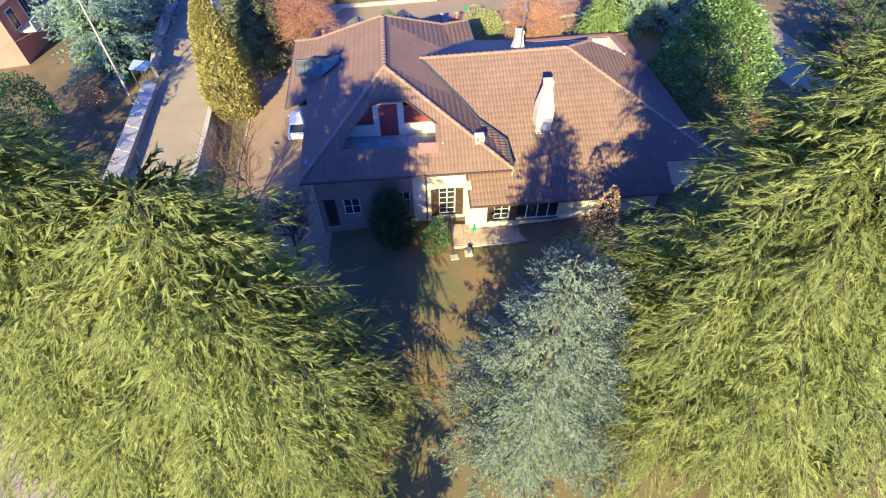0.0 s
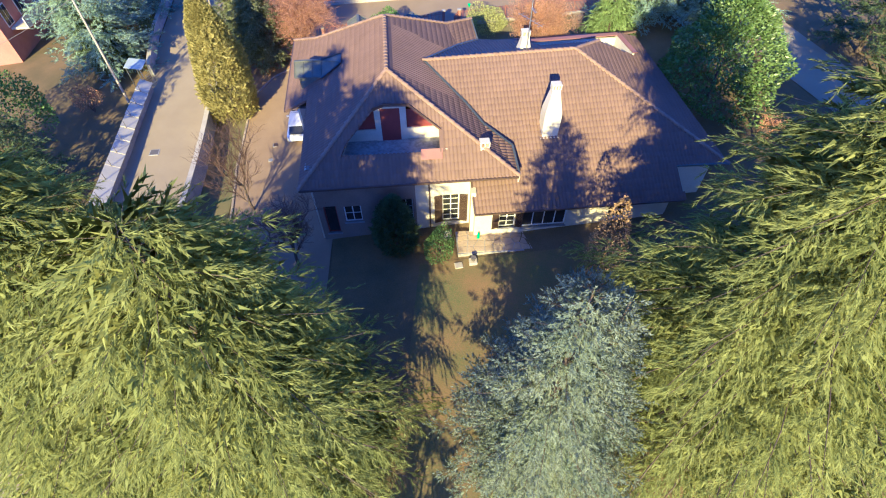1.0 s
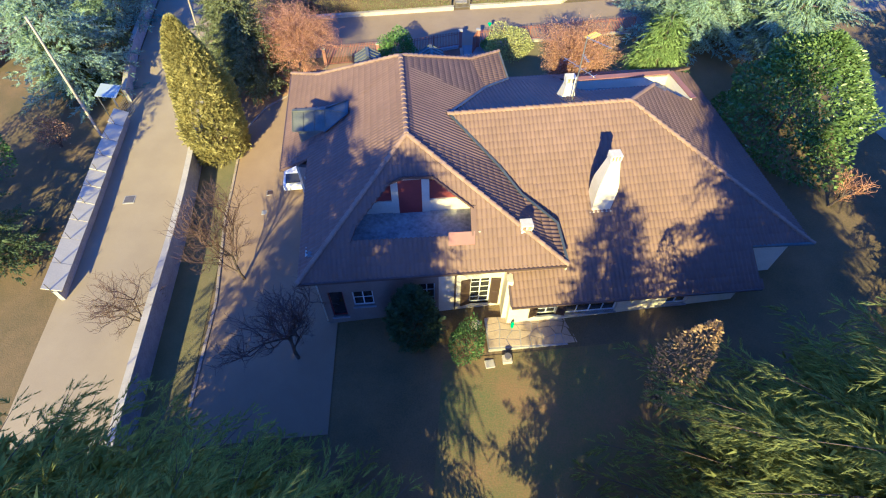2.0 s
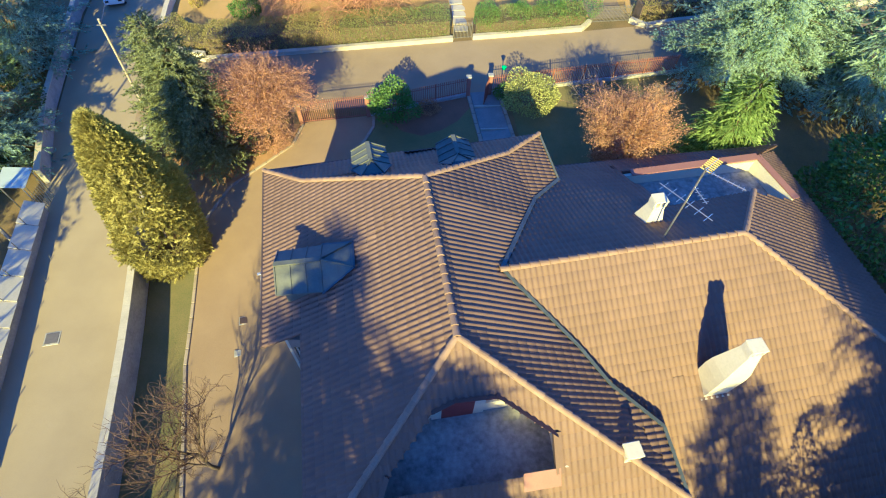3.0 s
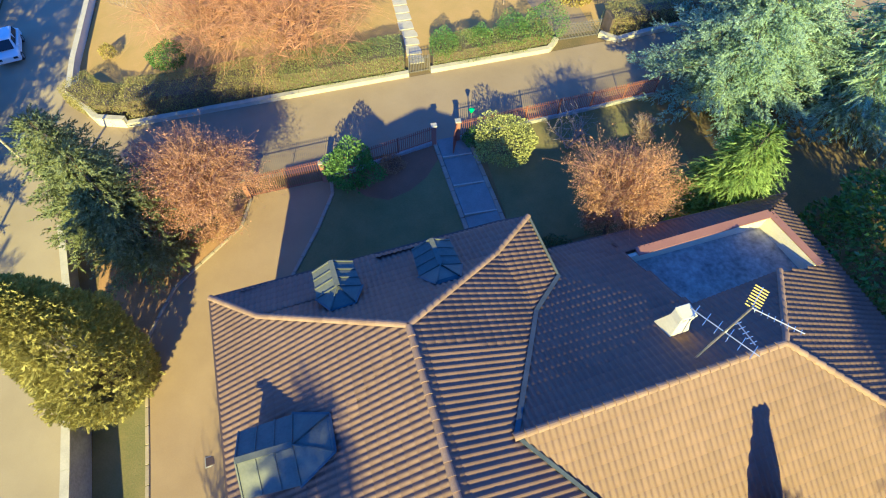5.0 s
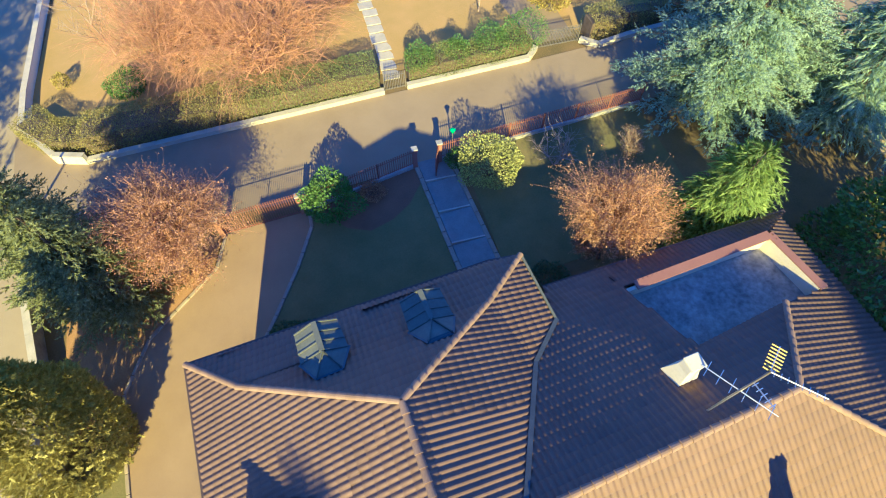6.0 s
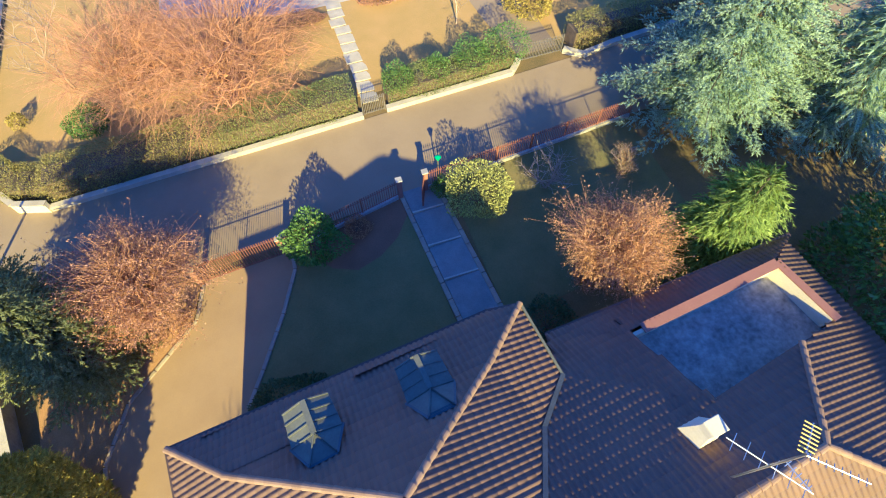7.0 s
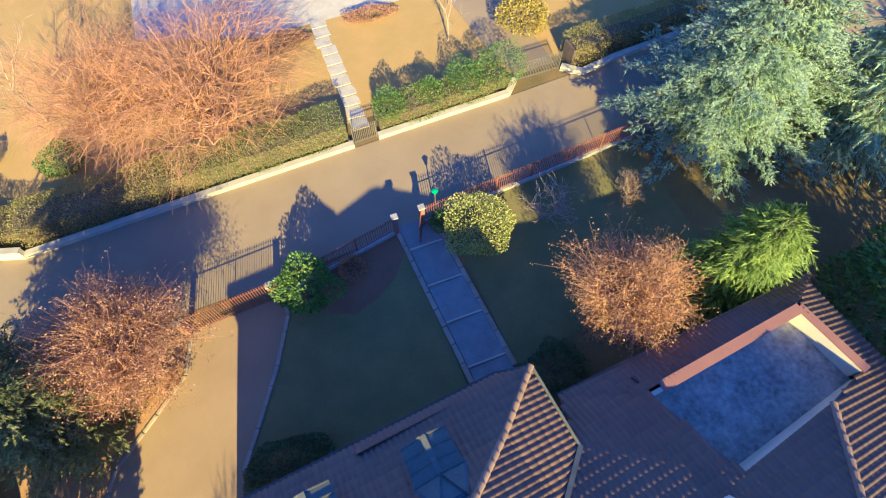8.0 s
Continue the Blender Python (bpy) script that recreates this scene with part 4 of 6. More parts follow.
def plume_template(n, blade, wide, seed, sag=0.3, flat=0.6, curl=0.12, tumble=0.45, fan=(0.25, 0.7)):
    """A hanging shoot along +x of length 1: fine needles leave a bowed axis all round it."""
    r = np.random.RandomState(seed)
    V, F = [], []
    for i in range(n):
        x = 0.03 + 0.9 * (i + r.rand()) / n
        a, turn = r.uniform(*fan) * (1.1 - 0.5 * x), (i * 2.4 + r.rand())
        d = np.array([math.cos(a), math.sin(a) * math.cos(turn), math.sin(a) * math.sin(turn) * flat - 0.5 * sag * x])
        s = np.cross(d, np.array([0.0, 0.0, 1.0]) + r.normal(0, tumble, 3))
        s *= wide / np.linalg.norm(s)
        o = np.array([x, 0, -sag * x * x + curl * x ** 4])
        L = blade * (1.2 - 0.65 * x) * r.uniform(0.75, 1.25)
        k = len(V)
        V += [o - s, o + s, o + d * L]
        F += [(k, k + 1, k + 2)]
    return np.array(V), np.array(F)


DEODAR_T = plume_template(20, 0.30, 0.022, 1, tumble=0.9)
SPRUCE_T = plume_template(13, 0.36, 0.062, 2, 0.05, 1.0, 0.2, 0.9, (0.45, 1.25))
CORE_T = plume_template(11, 0.42, 0.052, 4, 0.2, 0.8, 0.1, 0.9, (0.3, 1.0))
FLAT_T = spray_template(6, 0.46, 0.08, 0.7, 0.6, 3, 0.8)
LEAF_T = (np.array([(0, 0, 0), (0.5, -0.26, 0.06), (1, 0, -0.02), (0.5, 0.26, 0.06)]), np.array([(0, 1, 2), (0, 2, 3)]))


def tubes(segs, sides=4):
    """Tapered tubes for rows of (ax, ay, az, bx, by, bz, r1, r2)."""
    S = np.asarray(segs, float)
    A, B, r1, r2 = S[:, :3], S[:, 3:6], S[:, 6], S[:, 7]
    d = B - A
    d /= np.linalg.norm(d, axis=1, keepdims=True) + 1e-9
    ref = np.where(np.abs(d[:, 2:3]) > 0.9, np.array([[1.0, 0, 0]]), np.array([[0, 0, 1.0]]))
    s = np.cross(ref, d)
    s /= np.linalg.norm(s, axis=1, keepdims=True) + 1e-9
    u = np.cross(d, s)
    V = []
    for P, r in ((A, r1), (B, r2)):
        for k in range(sides):
            t = 2 * math.pi * k / sides
            V.append(P + (s * math.cos(t) + u * math.sin(t)) * r[:, None])
    V = np.stack(V, 1)
    f = np.array([(k, (k + 1) % sides, sides + (k + 1) % sides, sides + k) for k in range(sides)])
    F = f[None] + (np.arange(len(S)) * 2 * sides)[:, None, None]
    return V.reshape(-1, 3), F.reshape(-1, 4)


def conifer(name, x, y, top, radius, mat, label, kind="deodar", base=0.6, seed=0, power=0.85, density=1.0, droop=0.3, size=1.0):
    """A conifer: tapered trunk, limbs in whorls, and a crown of needle sprays on side branches."""
    rs = np.random.RandomState(seed)
    z0 = g(x, y) - 0.1
    H = top - z0
    root = thing(name, x, y, z0, label, "tree")
    trunk, D, S, T, CD, CT = [], [], [], [], [], []
    for i in range(9):
        f = i / 8
        r = 0.019 * H * (1 - f) * (1.25 if i == 0 else 1.0) + 0.02
        trunk += [(x + r * math.cos(k * math.pi / 4), y + r * math.sin(k * math.pi / 4), z0 + H * f * 0.97) for k in range(8)]
    limbs = []
    nb = int(H * 7.5 * density)
    for i in range(nb):
        f = (i + rs.rand()) / nb
        zb = z0 + base + (H - base) * f * 0.985
        prof = (1 - f) ** power * (0.72 + 0.28 * min(1.0, (f + 0.04) * 5))
        L = radius * prof * rs.uniform(0.78, 1.12) + 0.15
        az = i * 2.39996 + rs.uniform(-0.3, 0.3)
        out = np.array([math.cos(az), math.sin(az), 0])
        side = np.array([-out[1], out[0], 0])
        rise = 0.28 if f > 0.8 else 0.10
        lift = rise * L
        bend = rs.uniform(-0.15, 0.15)
        pt = lambda s: np.array([x, y, zb]) + out * L * s + side * (bend * L * s * s) + np.array([0, 0, lift * s - droop * L * s * s * (1 - 0.6 * f)])
        prev = pt(0.0)
        for s in (0.35, 0.7, 1.0):
            nx = pt(s)
            limbs.append((*prev, *nx, 0.0045 * L * (1.5 - s) + 0.004, 0.0045 * L * (1.15 - s) + 0.003))
            prev = nx
        for j in range(int(L * (5.2 if kind == "deodar" else 3.0) / size)):
            s = rs.uniform(0.1, 0.62)
            CD.append(out + side * rs.uniform(-1.2, 1.2) + np.array([0, 0, rs.uniform(-0.5, 0.3)]))
            CT.append(pt(s) + side * rs.uniform(-0.25, 0.25) * L * (1 - s) + np.array([0, 0, -0.12]))
        step = (0.262 if kind == "deodar" else 0.21) * size
        m = max(2, int(L * (1 - 0.22) / step))
        for j in range(m + 1):
            s = 0.22 + 0.78 * j / m
            p = pt(s)
            tan = out * L + np.array([0, 0, lift - 2 * droop * L * s * (1 - 0.6 * f)])
            tan /= np.linalg.norm(tan)
            W = min(0.29 * L * (1.05 - s) + 0.24 * size, 1.4)
            for sd in (-1, 1):
                a = rs.uniform(0.65, 1.05)
                bd = tan * math.cos(a) + side * sd * math.sin(a)
                q = max(1, int(W / (0.29 * size) + rs.rand()))
                for c in range(q):
                    r = (c + 0.15 + 0.3 * rs.rand()) / q
                    o = p + bd * W * r + np.array([0, 0, -0.10 * W * r * r + rs.uniform(-0.05, 0.06)])
                    w = o * (4.4 if kind == "deodar" else 6.0) / size ** 0.5
                    lump = math.sin(w[0] + 1.3 * math.sin(w[2] * 0.8 + seed)) * math.sin(w[1] * 1.1 + math.sin(w[0] * 0.7)) + math.sin(w[2] * 1.7 + w[0] * 0.6)
                    if lump < (-0.45 if kind == "deodar" else -0.4):
                        continue
                    o[2] += 0.10 * lump * size
                    dd = bd * 0.7 + tan * rs.uniform(0.1, 0.9) + np.array([0, 0, rs.uniform(-0.8, 0.2) if kind == "deodar" else rs.uniform(-0.3, 0.3)]) + rs.normal(0, 0.2 if kind == "deodar" else 0.45, 3)
                    D.append(dd)
                    S.append(size * rs.uniform(0.45, 0.95) * (1.0 if kind == "deodar" else 0.75))
                    T.append(o)
            if j == m:
                D.append(tan + np.array([0, 0, 0.1]))
                S.append(0.6 * size)
                T.append(p)
    for i in range(int(10 * size)):
        D.append(np.array([rs.normal(0, 0.3), rs.normal(0, 0.3), 1.0]))
        S.append(0.45 * size)
        T.append(np.array([x, y, z0 + H * (0.955 + 0.03 * rs.rand())]))
    D, S, T = np.array(D), np.array(S), np.array(T)
    up = np.tile([0.0, 0.0, 1.0], (len(D), 1)) + rs.normal(0, 0.25, (len(D), 3))
    M = basis(D, up, S, rs.uniform(-0.5, 0.5, len(D)) if kind == "deodar" else rs.uniform(-3, 3, len(D)))
    F = [(8 * i + k, 8 * i + (k + 1) % 8, 8 * i + 8 + (k + 1) % 8, 8 * i + 8 + k) for i in range(8) for k in range(8)]
    raw_mesh("trunk", trunk, F, M_BARK, root, smooth=True)
    V, F = tubes(limbs, 4)
    raw_mesh("limbwork", V, F, M_BARK, root, kind="stuff")
    V, F = scatter(*(DEODAR_T if kind == "deodar" else SPRUCE_T), M, T)
    if CD:
        CM = basis(np.array(CD), np.tile([0.0, 0.0, 1.0], (len(CD), 1)) + rs.normal(0, 0.3, (len(CD), 3)), np.full(len(CD), (1.15 if kind == "deodar" else 0.85) * size), rs.uniform(-0.9, 0.9, len(CD)))
        V2, F2 = scatter(*CORE_T, CM, np.array(CT))
        F = np.concatenate([F, F2 + len(V)])
        V = np.concatenate([V, V2])
    A, B, C = V[F[:, 0]], V[F[:, 1]], V[F[:, 2]]
    face = np.cross(B - A, C - A)
    face /= np.linalg.norm(face, axis=1, keepdims=True) + 1e-9
    mid = (A + B + C) / 3
    out = np.stack([mid[:, 0] - x, mid[:, 1] - y, np.full(len(mid), 0.0)], 1)
    out /= np.linalg.norm(out, axis=1, keepdims=True) + 1e-6
    out *= 0.92
    out[:, 2] = 0.4
    face *= np.where(np.sum(face * out, 1, keepdims=True) < 0, -1, 1)
    soft = face + out * (0.3 if kind == "deodar" else 0.7)
    soft /= np.linalg.norm(soft, axis=1, keepdims=True)
    N = np.zeros_like(V)
    for q in range(3):
        N[F[:, q]] = soft
    raw_mesh("crown", V, F, mat, root, soft=N)
    if name == "deodar_cedar":
        tagged(root, group="deodar cedars round the garden")
    return root


def column_tree(name, x, y, top, radius, mat, label, n, seed, leaf="flat", size=0.45, shape=0.55, clumps=40, low=0.25, lean=(0, 0)):
    """A dense crown whose leaves or sprays sit on an uneven egg-shaped surface round a trunk."""
    rs = np.random.RandomState(seed)
    z0 = g(x, y) - 0.05
    H = top - z0
    root = thing(name, x, y, z0, label, "tree" if H > 3 else "shrub")
    cz = rs.rand(clumps)
    ca = rs.rand(clumps) * 2 * math.pi
    f = rs.rand(n) ** 0.9
    a = rs.rand(n) * 2 * math.pi
    prof = np.sin(np.pi * np.clip(f * (1 - low) + low, 0, 1) ** (1.0 / (2 * shape))) ** 0.75
    bump = np.ones(n)
    for i in range(clumps):
        da = np.abs((a - ca[i] + math.pi) % (2 * math.pi) - math.pi)
        bump += 0.16 * np.exp(-((da / 0.45) ** 2) - ((f - cz[i]) / 0.09) ** 2) - 0.0033
    depth = 1 - 0.30 * rs.rand(n) ** 2
    R = radius * prof * bump * depth
    out = np.stack([np.cos(a), np.sin(a), np.zeros(n)], -1)
    P = np.stack([x + lean[0] * f + R * np.cos(a), y + lean[1] * f + R * np.sin(a), z0 + 0.15 + (H - 0.2) * f], -1)
    upw = 1.1 if leaf == "flat" else 0.25
    D = out * rs.uniform(0.4, 1.0, (n, 1)) + np.array([0, 0, upw]) * rs.uniform(0.3, 1.2, (n, 1)) + rs.normal(0, 0.35, (n, 3))
    M = basis(D, out + rs.normal(0, 0.3, (n, 3)) + np.array([0, 0, 0.4]), size * rs.uniform(0.6, 1.2, n), rs.uniform(-0.8, 0.8, n))
    V, F = tubes([(x, y, z0, x + lean[0] * 0.5, y + lean[1] * 0.5, z0 + H * 0.5, 0.03 * H * 0.5 + 0.03, 0.03), (x + lean[0] * 0.5, y + lean[1] * 0.5, z0 + H * 0.5, x + lean[0] * 0.9, y + lean[1] * 0.9, z0 + H * 0.9, 0.03, 0.01)], 7)
    raw_mesh("trunk", V, F, M_BARK, root)
    V, F = scatter(*(FLAT_T if leaf == "flat" else LEAF_T), M, P)
    raw_mesh("crown", V, F, mat, root)
    return root


def bare_tree(name, x, y, top, spread, mat, label, seed, levels=5, trunk_r=0.12, stems=1, leaves=0, leaf_mat=None, leaf_size=0.09, fork=3, first=0.25, upright=0.5, category="tree", droop=0.0, lean=(0.0, 0.0), ball=None):
    """A leafless or sparsely leaved tree grown by forking, with twigs down to a few millimetres."""
    rs = np.random.RandomState(seed)
    z0 = g(x, y) - 0.05
    H = top - z0
    root = thing(name, x, y, z0, label, category)
    wood, twigs, tips = [], [], []

    def grow(p, d, L, r, lv):
        bits = 3 if lv > 1 else 2
        q = p
        for b in range(bits):
            d = d + rs.normal(0, 0.10 + 0.03 * (levels - lv), 3) + np.array([0, 0, 0.05 - droop * (levels - lv) * 0.05])
            d = d / np.linalg.norm(d)
            e = q + d * L / bits
            ra, rb = r * (1 - 0.35 * b / bits), r * (1 - 0.35 * (b + 1) / bits)
            (wood if lv >= levels - 1 else twigs).append((*q, *e, ra, rb))
            q = e
            if lv > 0 and b < bits - 1:
                k = d + rs.normal(0, 0.6, 3)
                k[2] += upright * 0.3
                grow(q, k / np.linalg.norm(k), L * rs.uniform(0.5, 0.7), r * 0.5, lv - 1)
            if lv == 0:
                tips.append((q, d))
        if lv > 0:
            for i in range(fork if lv > 1 else 2):
                a = rs.rand() * 2 * math.pi
                k = d * rs.uniform(0.5, 1.0) + np.array([math.cos(a) * spread, math.sin(a) * spread, upright * rs.rand()])
                grow(q, k / np.linalg.norm(k), L * rs.uniform(0.62, 0.85), r * 0.62, lv - 1)

    for s in range(stems):
        a = rs.rand() * 2 * math.pi
        d = np.array([math.cos(a) * 0.35 * (stems > 1) + lean[0], math.sin(a) * 0.35 * (stems > 1) + lean[1], 1.0])
        grow(np.array([x + 0.1 * math.cos(a) * (stems > 1), y + 0.1 * math.sin(a) * (stems > 1), z0]), d / np.linalg.norm(d), H * first, trunk_r, levels)
    if ball:
        # fine twigs that fan out from the crown's heart to an uneven round outline
        cx, cy, cz, br, bh, count = x + ball[0], y + ball[1], z0 + H * ball[2], ball[3], ball[4], ball[5]
        for i in range(count):
            v = rs.normal(0, 1, 3)
            v[2] = abs(v[2]) - 0.45
            v /= np.linalg.norm(v)
            k = 0.84 + 0.55 * noise.noise(Vector(v * 2.1) + Vector((seed, 0, 0))) - 0.18 * rs.rand()
            e = np.array([cx + v[0] * br * k, cy + v[1] * br * k, cz + v[2] * bh * k]) + rs.normal(0, 0.12, 3)
            c = np.array([cx, cy, cz - bh * 0.35]) + (e - np.array([cx, cy, cz - bh * 0.35])) * rs.uniform(0.1, 0.7) + rs.normal(0, 0.12 * br, 3)
            q = c
            for b in range(3):
                f = (b + 1) / 3
                nx = c + (e - c) * f + np.array([0, 0, 0.10 * br * math.sin(math.pi * f) - droop * 0.5 * f * f]) + rs.normal(0, 0.035 * br, 3)
                twigs.append((*q, *nx, 0.016 * (1.15 - f) + 0.004, 0.016 * (0.9 - f * 0.8) + 0.003))
                if b:
                    side = nx + (nx - q) * 0.4 + rs.normal(0, 0.10 * br, 3)
                    twigs.append((*q, *side, 0.007, 0.003))
                    tips.append((side, nx - q))
                q = nx
            tips += [(e, e - c)] * 2
            tips.append(((q + c) / 2, e - c))
    V, F = tubes(wood, 6)
    raw_mesh("trunk", V, F, M_BARK if mat is not M_PALETWIG else M_PALETWIG, root, smooth=True)
    V, F = tubes(twigs, 3)
    raw_mesh("branchwork", V, F, mat, root, kind="stuff")
    if leaves:
        i = rs.randint(0, len(tips), leaves)
        P = np.array([tips[k][0] for k in i]) + rs.normal(0, 0.09, (leaves, 3))
        D = rs.normal(0, 1, (leaves, 3)) + np.array([0, 0, -0.4])
        M = basis(D, rs.normal(0, 1, (leaves, 3)), leaf_size * rs.uniform(0.6, 1.3, leaves), rs.uniform(-3, 3, leaves))
        V, F = scatter(*LEAF_T, M, P)
        raw_mesh("crown", V, F, leaf_mat, root)
    return root


def shrub(x, y, top, radius, mat, label, n, seed, size=0.12, wide=None, name="shrub"):
    """A rounded, lumpy bush of single leaves on hidden stems."""
    rs = np.random.RandomState(seed)
    z0 = g(x, y) - 0.03
    H = top - z0
    root = thing(name, x, y, z0, label, "shrub")
    v = rs.normal(0, 1, (n, 3))
    v[:, 2] = np.abs(v[:, 2]) * 1.1 - 0.25
    v /= np.linalg.norm(v, axis=1, keepdims=True)
    bump = np.ones(n)
    for i in range(26):
        c = rs.normal(0, 1, 3)
        c[2] = abs(c[2])
        c /= np.linalg.norm(c)
        bump += 0.17 * np.exp(-((1 - v @ c) / 0.05)) - 0.004
    r = bump * (1 - 0.35 * rs.rand(n) ** 2)
    rx, ry = radius, wide or radius
    P = np.stack([x + v[:, 0] * r * rx, y + v[:, 1] * r * ry, z0 + H * 0.42 + v[:, 2] * r * H * 0.55], -1)
    P[:, 2] = np.maximum(P[:, 2], z0 + 0.03)
    D = v + rs.normal(0, 0.6, (n, 3))
    M = basis(D, v + rs.normal(0, 0.4, (n, 3)), size * rs.uniform(0.6, 1.3, n), rs.uniform(-0.9, 0.9, n))
    V, F = scatter(*LEAF_T, M, P)
    segs = []
    for i in range(9):
        a = i * 0.7
        segs.append((x, y, z0, x + 0.55 * rx * math.cos(a), y + 0.55 * ry * math.sin(a), z0 + H * 0.6, 0.03, 0.01))
    V2, F2 = tubes(segs, 4)
    raw_mesh("stemwork", V2, F2, M_BARK, root, kind="stuff")
    raw_mesh("foliage", V, F, mat, root)
    return root


# great conifers on the south side
conifer("deodar_cedar", -7.2, 9.3, 16.4, 7.2, M_DEODAR, "lower yellow-green deodar cedar with feathery sprays", seed=18, power=0.5, density=1.5)
# Stands out of view; added so its shadow darkens the near lawn.
conifer("deodar_cedar", -2.2, 2.4, 3.4, 2.6, M_DEODAR, "low unseen deodar cedar added to shade the front lawn", seed=20, power=0.7)
conifer("deodar_cedar", -11.6, 10.1, 17.7, 9.3, M_DEODAR, "large yellow-green deodar cedar with drooping feathery sprays", seed=11, power=0.73, density=1.4)
conifer("deodar_cedar", 13.5, 12.2, 19.8, 10.5, M_DEODAR, "large yellow-green deodar cedar with drooping feathery sprays", seed=12, power=0.7, density=1.35)
conifer("deodar_cedar", 16.4, 15.2, 14.6, 5.6, M_DEODAR, "yellow-green deodar cedar behind the larger one", seed=13, power=0.8, density=1.4, size=1.1)
# Two cedars added right of the view to keep the drive dark.
conifer("deodar_cedar", 29.0, 24.0, 14.0, 5.0, M_DEODAR, "deodar cedar added to shade the grey drive", seed=16, density=1.3, size=1.3)
conifer("deodar_cedar", 25.0, 21.0, 13.0, 4.5, M_DEODAR, "deodar cedar added to shade the grey drive", seed=17, density=1.3, size=1.3)
conifer("blue_spruce", 3.9, 9.3, 13.8, 4.7, M_BLUE, "silvery blue spruce with dense stiff branches", kind="spruce", seed=14, power=0.72, droop=0.1, density=2.0, size=0.62)
conifer("blue_spruce", 5.2, 9.6, 12.9, 2.4, M_BLUE, "second top of a silvery blue spruce", kind="spruce", seed=15, power=0.8, droop=0.1, density=1.2, size=0.62)
# Added beyond the left of the view; throws shade across the street.
conifer("deodar_cedar", -36.5, 23.0, 12.5, 5.0, M_DEODAR, "unseen deodar cedar added to shade the neighbour's ground", seed=19, density=0.8, size=1.3)
# north and west
column_tree("cypress", -18.6, 39.7, 8.8, 2.35, M_CYPRESS, "dense yellow-green columnar cypress beside the driveway", 13500, 21, size=0.32, shape=0.62)
conifer("fir_tree", -19.1, 48.7, 8.3, 3.3, M_SPRUCE, "grey-green fir by the lane", kind="spruce", seed=22, power=0.65, droop=0.12, density=2.2, size=0.85)
conifer("fir_tree", -17.4, 46.7, 8.0, 3.0, M_SPRUCE, "second grey-green fir by the driveway", kind="spruce", seed=23, power=0.6, droop=0.12, density=2.2, size=0.85)
bare_tree("dead_leaf_tree", -14.1, 48.5, 5.3, 0.85, M_TWIG, "small round tree with pinkish brown dead leaves", 24, levels=5, trunk_r=0.11, leaves=36000, leaf_mat=M_PINKLEAF, leaf_size=0.10, first=0.30, stems=2, upright=0.35, ball=(0.2, 0.3, 0.63, 3.5, 2.6, 900))
bare_tree("beech_tree", 8.0, 42.1, 8.2, 0.8, M_TWIG, "round beech with russet dead leaves", 25, levels=5, trunk_r=0.12, leaves=24000, leaf_mat=M_DEADLEAF, leaf_size=0.10, first=0.22, upright=0.6, ball=(-0.1, 0.1, 0.58, 2.75, 2.75, 900))
shrub(-5.5, 49.3, 2.9, 1.4, M_BUSH, "bright green evergreen shrub by the fence", 4200, 31, 0.17)
shrub(4.1, 49.3, 3.1, 1.75, M_YELLOWBUSH, "yellow-green rounded shrub in sun", 6000, 32, 0.13)
shrub(2.4, 50.7, 1.75, 0.62, M_BUSH, "small clipped green ball shrub at the gate", 1800, 33, 0.09)
shrub(-3.0, 50.0, 1.05, 0.75, M_DEADLEAF, "low russet shrub beside the gate", 1500, 34, 0.09)
shrub(-8.2, 41.6, 1.5, 1.9, M_DARKCON, "dark spreading evergreen shrub at the house corner", 5000, 35, 0.14, wide=1.1)
shrub(4.6, 41.0, 1.9, 1.3, M_DARKCON, "dark evergreen shrub in the shade of the house", 2600, 36, 0.14)
bare_tree("bare_shrub", 8.2, 48.9, 4.2, 1.0, M_PALETWIG, "pale bare multi-stemmed shrub", 37, levels=3, trunk_r=0.05, stems=4, first=0.4, category="shrub")
bare_tree("bare_shrub", 12.9, 48.1, 3.6, 0.6, M_PALETWIG, "pale bare shrub with fine twigs", 38, levels=4, trunk_r=0.05, stems=3, first=0.3, leaves=1500, leaf_mat=M_DEADLEAF, leaf_size=0.06, category="shrub")
conifer("weeping_cedar", 13.5, 41.6, 8.4, 3.0, M_WEEP, "fresh green young cedar with hanging sprays", seed=41, power=0.55, droop=0.5, density=1.7, size=0.8)
conifer("blue_cedar", 19.4, 50.6, 12.8, 6.5, M_ATLAS, "broad silvery blue cedar with tiered branches", kind="spruce", seed=42, power=0.55, droop=0.14, density=2.0, size=0.8)
conifer("blue_cedar", 25.5, 47.0, 12.0, 5.5, M_ATLAS, "silvery blue cedar beyond the garden lawn", seed=43, power=0.65, droop=0.15, density=0.9, size=1.2)
column_tree("laurel_tree", 21.0, 36.6, 9.6, 4.2, M_MAGNOLIA, "tall glossy green evergreen tree beside the house", 15000, 44, leaf="leaf", size=0.30, shape=0.55, clumps=60)
conifer("dark_conifer", 35.0, 41.5, 11.5, 4.2, M_DARKCON, "dark conifer beyond the shaded drive", kind="spruce", seed=45, power=0.7, droop=0.15, density=0.7, size=1.2)
conifer("dark_conifer", 39.5, 34.5, 11.5, 4.5, M_DARKCON, "dark conifer beyond the shaded drive", kind="spruce", seed=46, power=0.7, droop=0.15, density=0.7, size=1.2)
bare_tree("bare_tree", 22.3, 30.7, 5.5, 0.9, M_TWIG, "small bare reddish tree on a lit bank", 47, levels=4, trunk_r=0.09, first=0.25, lean=(0.25, 0.0))
